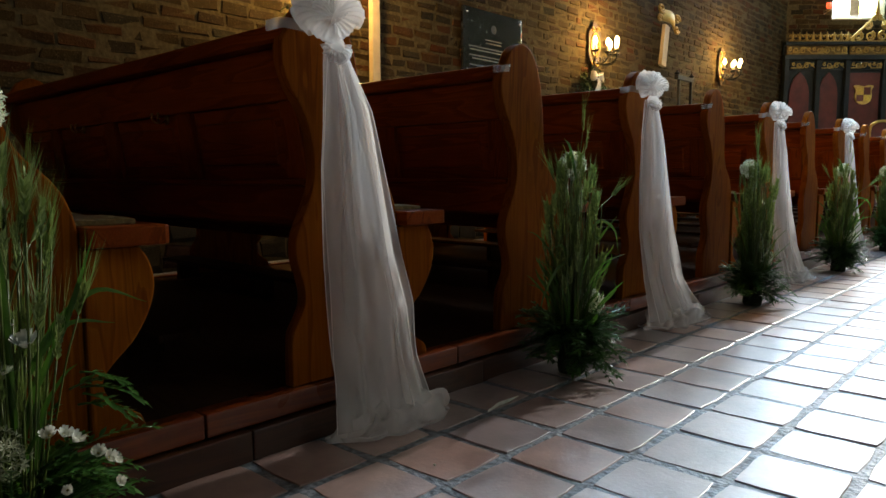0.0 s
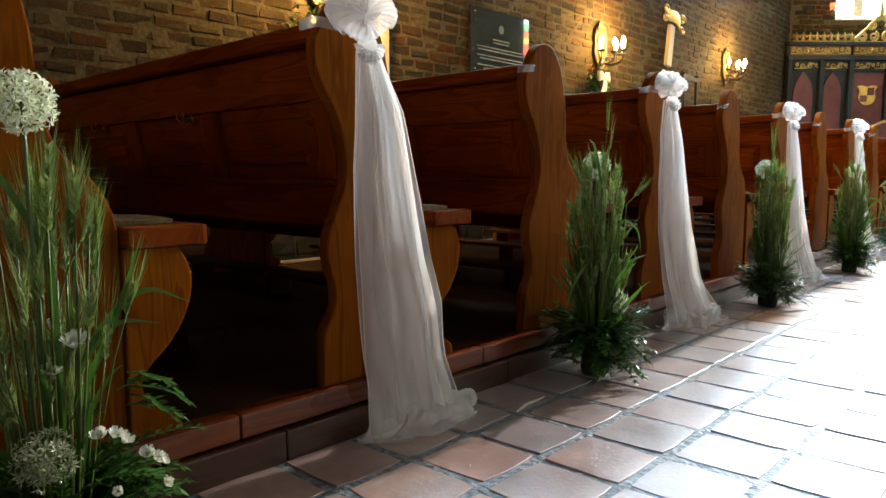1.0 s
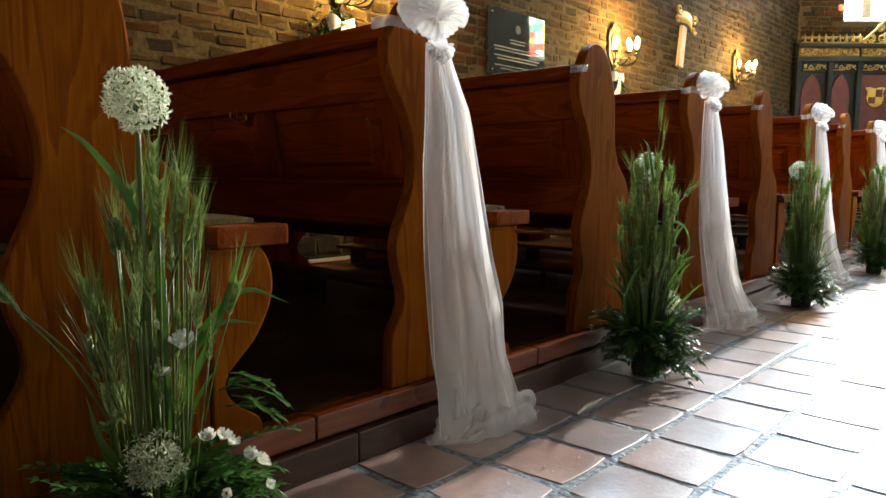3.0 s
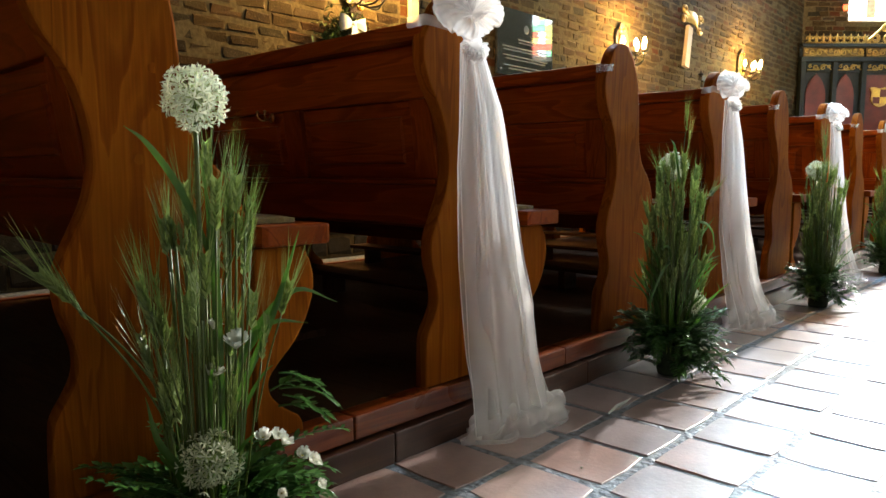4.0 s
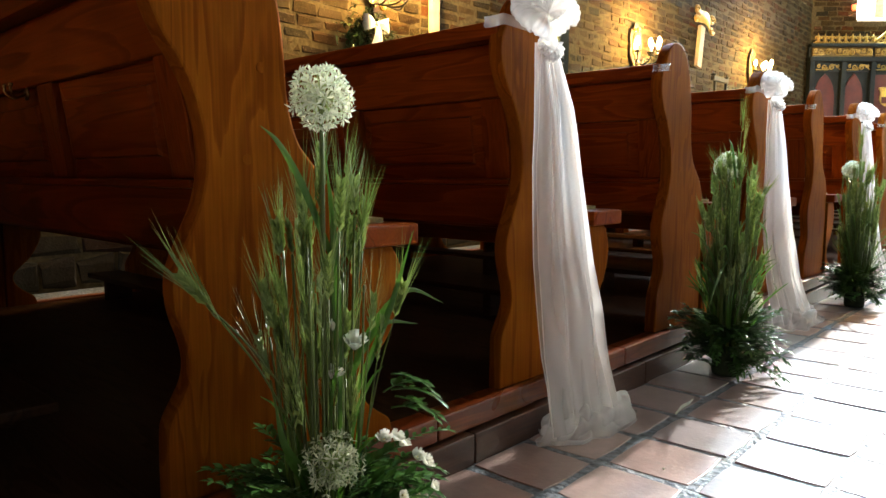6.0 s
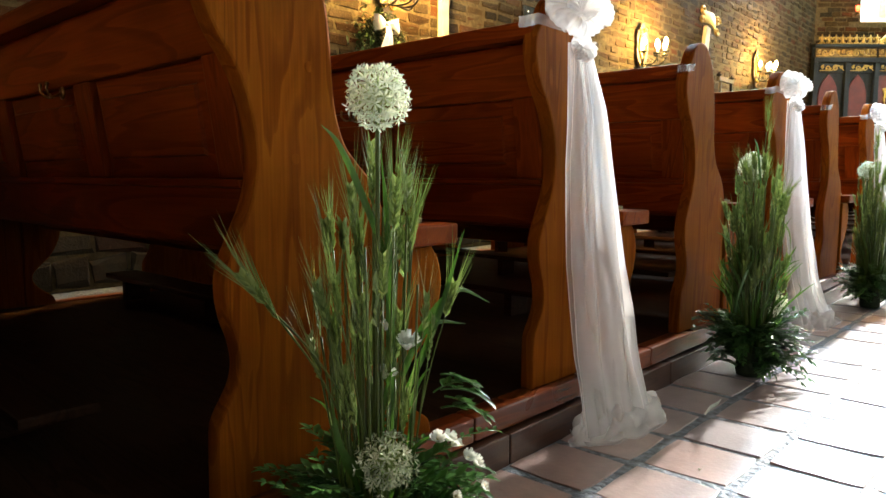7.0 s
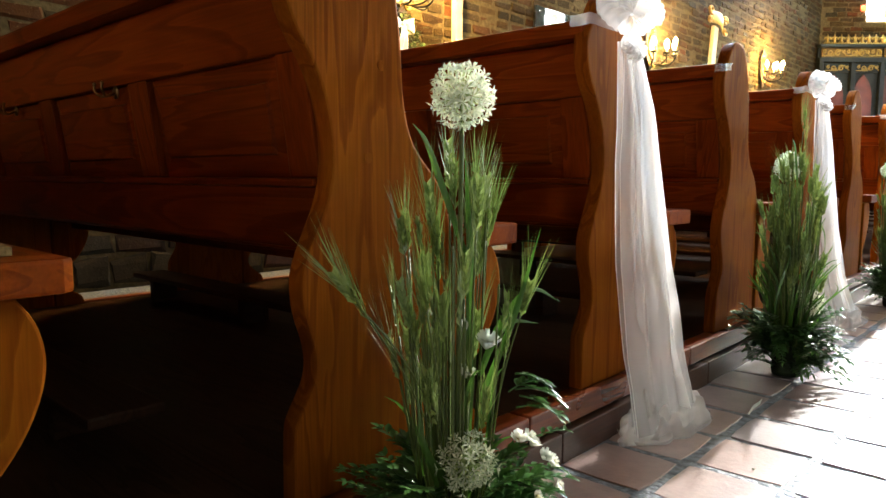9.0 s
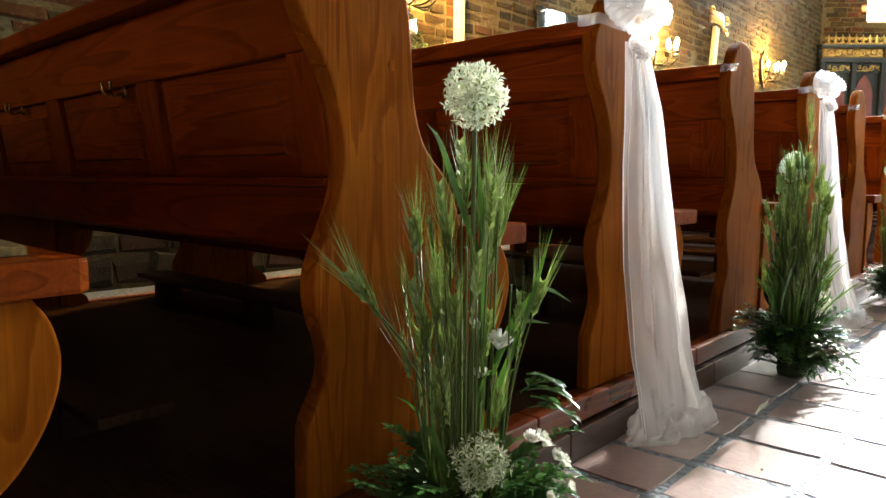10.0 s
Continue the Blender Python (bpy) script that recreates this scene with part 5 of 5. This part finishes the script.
near = arrangement(17, "tied green barley sheaf with white allium and small flowers", 0.88, 0.085,
    [(at_a(-1.286, 0.651, 0.888), 0.050, False), (at_a(-1.268, 0.650, 0.267), 0.050, True)],
    [(at_a(-1.28, 0.711, 0.455), (0.4, -0.2, 1), 0.030), (at_a(-1.295, 0.668, 0.408), (0.5, 0.3, 1), 0.024), (at_a(-1.30, 0.68, 0.49), (-0.3, 0.5, 0.7), 0.018), (at_a(-1.216, 0.721, 0.300), (0.5, -0.3, 0.9), 0.019), (at_a(-1.212, 0.743, 0.296), (0.6, 0.2, 0.9), 0.018), (at_a(-1.216, 0.761, 0.280), (0.5, 0.5, 0.8), 0.02), (at_a(-1.216, 0.802, 0.243), (0.6, -0.1, 0.8), 0.019), (at_a(-1.212, 0.817, 0.232), (0.8, 0.3, 0.6), 0.017), (at_a(-1.216, 0.829, 0.222), (0.6, 0.6, 0.6), 0.017), (at_a(-1.206, 0.831, 0.182), (0.8, 0.3, 0.5), 0.015), (at_a(-1.186, 0.736, 0.205), (0.9, -0.3, 0.5), 0.013), (at_a(-1.176, 0.756, 0.160), (0.9, 0.0, 0.5), 0.012)],
    [([at_a(-1.30, 0.68, 0.62), at_a(-1.31, 0.63, 0.74), at_a(-1.29, 0.57, 0.81), at_a(-1.28, 0.53, 0.835)], 0.012),
     ([at_a(-1.30, 0.72, 0.40), at_a(-1.29, 0.77, 0.49), at_a(-1.275, 0.84, 0.545), at_a(-1.268, 0.93, 0.51)], 0.014),
     ([at_a(-1.30, 0.73, 0.42), at_a(-1.29, 0.79, 0.485), at_a(-1.28, 0.87, 0.475)], 0.010),
     ([at_a(-1.30, 0.69, 0.30), at_a(-1.29, 0.68, 0.60), at_a(-1.288, 0.66, 0.80)], 0.016),
     ([at_a(-1.30, 0.72, 0.35), at_a(-1.27, 0.78, 0.50), at_a(-1.25, 0.83, 0.66)], 0.013),
     ([at_a(-1.30, 0.66, 0.20), at_a(-1.30, 0.58, 0.30), at_a(-1.29, 0.55, 0.40)], 0.014),
     ([at_a(-1.28, 0.71, 0.22), at_a(-1.27, 0.72, 0.36), at_a(-1.27, 0.735, 0.44)], 0.011)],
    [(at_a(-1.31, 0.61, 0.36), at_a(-1.335, 0.462, 0.56), 0.06), (at_a(-1.31, 0.60, 0.33), at_a(-1.33, 0.485, 0.53), 0.06), (at_a(-1.30, 0.63, 0.30), at_a(-1.28, 0.56, 0.54), 0.06), (at_a(-1.31, 0.69, 0.5), at_a(-1.30, 0.735, 0.64), 0.065), (at_a(-1.3, 0.76, 0.3), at_a(-1.27, 0.80, 0.50), 0.06)],
    [(at_a(-1.29, 0.76, 0.22), (0.25, 0.9, 0.75), 0.22), (at_a(-1.29, 0.75, 0.2), (0.5, 0.8, 0.5), 0.18), (at_a(-1.30, 0.62, 0.12), (0.3, -0.9, 0.4), 0.13), (at_a(-1.28, 0.80, 0.36), (0.35, 0.95, 0.1), 0.15), (at_a(-1.28, 0.80, 0.39), (0.3, 0.95, -0.05), 0.13), (at_a(-1.27, 0.79, 0.33), (0.5, 0.85, 0.2), 0.13), (at_a(-1.28, 0.78, 0.36), (0.2, 0.8, 0.45), 0.12), (at_a(-1.27, 0.80, 0.35), (0.6, 0.75, -0.1), 0.12)], 64, 0.14, 0.9)
near.matrix_basis = pose(PLANT_X, PLANT_Y, 0)

second = arrangement(29, "tall dark green barley sheaf with white allium by a pew", 0.90, 0.082,
    [((-0.043, 0.048, 0.80), 0.050, False), ((0.055, 0.036, 0.281), 0.048, False)],
    [((0.10, 0.02, 0.12), (0.8, -0.2, 0.6), 0.03), ((0.09, 0.14, 0.10), (0.8, 0.3, 0.5), 0.024), ((0.02, 0.05, 0.50), (0.6, 0.3, 0.8), 0.014), ((0.08, 0.08, 0.19), (0.8, 0.0, 0.6), 0.018)],
    [([(0.0, 0.03, 0.70), (0.0, -0.03, 0.86), (0.0, -0.08, 0.90)], 0.012), ([(0, 0.02, 0.45), (0.03, 0.12, 0.58), (0.05, 0.22, 0.55), (0.05, 0.26, 0.45)], 0.013),
     ([(0, 0.03, 0.40), (0.03, 0.15, 0.52), (0.05, 0.24, 0.60)], 0.013), ([(0, -0.02, 0.45), (0.02, -0.14, 0.42), (0.02, -0.22, 0.34), (0.02, -0.25, 0.27)], 0.011),
     ([(0, 0.03, 0.35), (0.04, 0.18, 0.42), (0.05, 0.32, 0.44)], 0.010), ([(0, -0.02, 0.40), (0.02, -0.1, 0.50), (0.02, -0.18, 0.50)], 0.011), ([(0.03, 0.05, 0.62), (0.07, 0.02, 0.56), (0.08, 0.06, 0.50)], 0.010)],
    [((0.0, 0.03, 0.78), (0.0, 0.05, 0.93), 0.07), ((0.0, 0.04, 0.72), (0.0, 0.07, 0.86), 0.07), ((0.0, -0.03, 0.60), (0.0, -0.13, 0.74), 0.06), ((0, 0.08, 0.55), (0.02, 0.25, 0.68), 0.06)],
    [((0.0, 0.08, 0.14), (0.5, 0.9, 0.35), 0.20), ((0.0, -0.08, 0.12), (0.3, -0.9, 0.4), 0.21), ((0.05, 0.0, 0.10), (0.95, 0.1, 0.3), 0.17)], 140, 0.6, 0.8, 0.55)
second.matrix_basis = pose(-1.315, 2.61, 0)
rng = random.Random(2)
for i in (4, 6, 8, 10):
    copy_thing(second, pose(-1.31 + rng.uniform(-0.01, 0.02), 0.64 + PITCH * i, 0, 0, 0, (0, 25, -30, 12, 40)[i // 2 - 1]))

# ---- small things ----
pad_mat = plain("woven_straw", (0.20, 0.135, 0.05), 0.8, 0, 0.35, 120, 0.003)
pad = thing("seat_pad", "thin woven straw seat pad on the pew", "seat pad", (FACE, 0, DECK + 0.497), "straw pads on the pews")
bm = box(-0.62, -0.03, 0.70, 1.045, 0.0, 0.012)
bmesh.ops.subdivide_edges(bm, edges=bm.edges[:], cuts=8, use_grid_fill=True)
for v in bm.verts:
    v.co.z += 0.004 * noise.noise(v.co * 14) * (v.co.z > 0.006) + 0.0015 * math.sin(v.co.x * 180) * (v.co.z > 0.006)
    v.co.y += 0.006 * noise.noise(v.co * 9)
part("pad", bm, pad_mat, pad, "", True)
for i in range(-1, 8):
    m = pose(FACE, PITCH * i, DECK + 0.4975, 0, 0, 0)
    if i == -1:
        pad.matrix_basis = m
    else:
        copy_thing(pad, m)

petal_scrap = bmesh.new()
strand(petal_scrap, [Vector((0, 0, 0.004)), Vector((-0.005, 0.06, 0.012)), Vector((-0.004, 0.12, 0.012)), Vector((-0.02, 0.19, 0.006))], [0.006, 0.012, 0.010, 0.002])
ob = solid("fallen_petal_strip", petal_scrap, white_mat, "curled white ribbon scrap lying on the tiles", "scrap")
ob.matrix_basis = pose(-1.252, 2.015, 0.002)
scrap = bmesh.new()
bmesh.ops.create_icosphere(scrap, subdivisions=1, radius=0.004)
ob = solid("confetti_dot", scrap, white_mat, "tiny white speck lying on a tile", "speck")
ob.matrix_basis = pose(-1.10, 1.60, 0.003)
# ---- bricks of the west wall and the apse; tiles of the floor ----
def rough_block(rng, length, depth, height, chip):
    """A worn brick, its face forward along +x, 0 at its back: a box with a chamfered, uneven face."""
    me = bpy.data.meshes.new("brick")
    h, w = height / 2, length / 2
    def j(s):
        return rng.uniform(-s, s)
    c = min(0.012, height * 0.13)
    vs, f = [], []
    for x, k in ((0.0, 0.0), (depth - c, 0.0), (depth, c)):
        for sy, sz in ((-1, -1), (1, -1), (1, 1), (-1, 1)):
            vs.append((x + j(chip) * 0.5 * (k > 0), sy * (w - k) + j(chip), sz * (h - k) + j(chip)))
    for r in (0, 4):
        for i in range(4):
            f.append((r + i, r + (i + 1) % 4, r + 4 + (i + 1) % 4, r + 4 + i))
    f.append((8, 9, 10, 11))
    me.from_pydata(vs, [], f)
    me.update()
    return me


def lay_bricks(rng, length, z0, z1):
    """Rows of (along, middle height, brick length, brick height)."""
    z, row = z0, 0
    while z < z1:
        hgt = rng.uniform(0.083, 0.098)
        s = -0.3 * rng.random()
        while s < length:
            w = rng.choice((0.28, 0.27, 0.29, 0.135, 0.26, 0.20)) * rng.uniform(0.94, 1.05)
            yield s + w / 2, z + hgt / 2, w, hgt
            s += w + rng.uniform(0.014, 0.024)
        z += hgt + rng.uniform(0.016, 0.022)
        row += 1


class Joined:
    def __init__(self):
        self.v, self.f = [], []

    def add(self, vs, fs):
        n = len(self.v)
        self.v.extend(vs)
        self.f.extend([tuple(i + n for i in f) for f in fs])

    def mesh(self, name):
        me = bpy.data.meshes.new(name)
        me.from_pydata([tuple(v) for v in self.v], [], self.f)
        me.update()
        return me


rng = random.Random(21)
west_wall = bpy.data.objects["wall_west"]
STOCK = {w: [rough_block(rng, w, 0.045, 0.09, 0.016) for _ in range(9)] for w in (0.135, 0.20, 0.26, 0.275, 0.29)}
for group in STOCK.values():
    for me in group:
        me.materials.append(brick_mat)
rest = Joined()
count = 0
for s, z, w, h in lay_bricks(rng, CORNER_Y + 1.0, 0.02, 5.6):
    y = -1.0 + s
    if y > CORNER_Y - 0.02:
        continue
    if z < 0.95:
        continue
    key = min(STOCK, key=lambda k: abs(k - w))
    me = rng.choice(STOCK[key])
    place = Matrix.Translation((-WALL_X - 0.048 + rng.uniform(0, 0.006), y, z)) @ Euler((rng.uniform(-0.025, 0.025), 0, 0)).to_matrix().to_4x4() @ Matrix.Diagonal((1, w / key, h / 0.09, 1))
    if 2.6 < y < 7.4 and 1.35 < z < 2.75 and count < 300:
        ob = part("brick", me, None, west_wall)
        ob.matrix_basis = place
        count += 1
    else:
        rest.add([place @ v.co for v in me.vertices], [tuple(p.vertices) for p in me.polygons])
me = rest.mesh("brickwork")
me.materials.append(brick_rest_mat)
ob = part("brickwork", me, None, west_wall)
ob["kind"] = "stuff"

# fieldstones at the foot of the wall, their colour darkened for shade
rest = Joined()
z = 0.02
while z < 0.93:
    h = rng.uniform(0.13, 0.2)
    y = -1.0
    while y < CORNER_Y - 0.4:
        w = rng.uniform(0.16, 0.4)
        me = rng.choice(STOCK[0.26])
        place = Matrix.Translation((-WALL_X - 0.045 + rng.uniform(0, 0.02), y + w / 2, z + h / 2)) @ Euler((rng.uniform(-0.06, 0.06), 0, 0)).to_matrix().to_4x4() @ Matrix.Diagonal((1, w / 0.26, h / 0.09, 1))
        rest.add([place @ v.co for v in me.vertices], [tuple(p.vertices) for p in me.polygons])
        y += w + 0.025
    z += h + 0.025
me = rest.mesh("fieldstones")
me.materials.append(stone_rest_mat)
ob = part("stonework", me, None, west_wall)
ob["kind"] = "stuff"

apse_wall = bpy.data.objects["wall_apse_west"]
rest = Joined()
turn_w = Matrix.Translation((-WALL_X, CORNER_Y, 0)) @ pose(0, 0, 0, 0, 0, SCREEN - 90)
for s, z, w, h in lay_bricks(rng, 3.3, 1.0, 6.5):
    a, b, lo, hi = LIGHTS[0]
    if s - w / 2 < 0.02 or (s + w / 2 > a - 0.01 and s - w / 2 < b + 0.01 and z + h / 2 > lo - 0.04 and z - h / 2 < hi):
        continue
    key = min(STOCK, key=lambda k: abs(k - w))
    me = rng.choice(STOCK[key])
    place = turn_w @ Matrix.Translation((-0.034, s, z)) @ Matrix.Diagonal((1, w / key, h / 0.09, 1))
    rest.add([place @ v.co for v in me.vertices], [tuple(p.vertices) for p in me.polygons])
me = rest.mesh("brickwork")
me.materials.append(brick_rest_mat)
ob = part("brickwork", me, None, apse_wall)
ob["kind"] = "stuff"


def floor_tile(rng, size):
    """A hand-made clay tile with a soft arris and slightly uneven outline."""
    me = bpy.data.meshes.new("tile")
    h = size / 2
    n = 4
    ring = []
    for side in range(4):
        for k in range(n):
            t = -1 + 2 * k / n
            q = {0: (t, -1), 1: (1, t), 2: (-t, 1), 3: (-1, -t)}[side]
            corner = 0.004 if k == 0 else 0.0
            ring.append((q[0] * (h - corner) + rng.uniform(-0.0022, 0.0022), q[1] * (h - corner) + rng.uniform(-0.0022, 0.0022)))
    vs, fs = [], []
    tilt = (rng.uniform(-0.008, 0.008), rng.uniform(-0.008, 0.008))
    for z, k in ((-0.014, 1.0), (-0.003, 1.0), (-0.0008, 0.992), (0.0, 0.978)):
        for x, y in ring:
            vs.append((x * k, y * k, z + (tilt[0] * x + tilt[1] * y if z > -0.01 else 0)))
    m = len(ring)
    for r in range(3):
        for i in range(m):
            fs.append((r * m + i, r * m + (i + 1) % m, (r + 1) * m + (i + 1) % m, (r + 1) * m + i))
    fs.append(tuple(range(3 * m, 4 * m)))
    me.from_pydata(vs, [], fs)
    for p in me.polygons:
        p.use_smooth = False
    me.update()
    me.materials.append(tile_mat)
    return me


rng = random.Random(5)
TILES = [floor_tile(rng, 0.226) for _ in range(10)]
rest = Joined()
count = 0
for row in range(-56, 80):
    shift = rng.uniform(-0.006, 0.006)
    for col in range(26):
        x = -1.375 + 0.25 * col + rng.uniform(-0.003, 0.003)
        y = 0.395 - 0.25 + 0.25 * row + shift + 0.012 * math.sin(col * 2.1) + rng.uniform(-0.003, 0.003)
        if y > 19.0:
            continue
        m = Matrix.Translation((x, y, rng.uniform(-0.002, 0.001))) @ Euler((0, 0, rng.choice((0, 1, 2, 3)) * math.pi / 2 + rng.uniform(-0.012, 0.012))).to_matrix().to_4x4()
        me = rng.choice(TILES)
        if col < 6 and row >= 0 and count < 300:
            ob = part("tile", me, None, floor)
            ob.matrix_basis = m
            count += 1
        else:
            rest.add([m @ v.co for v in me.vertices], [tuple(p.vertices) for p in me.polygons])
me = rest.mesh("tiling")
me.materials.append(tile_rest_mat)
ob = part("tiling", me, None, floor)
ob["kind"] = "stuff"
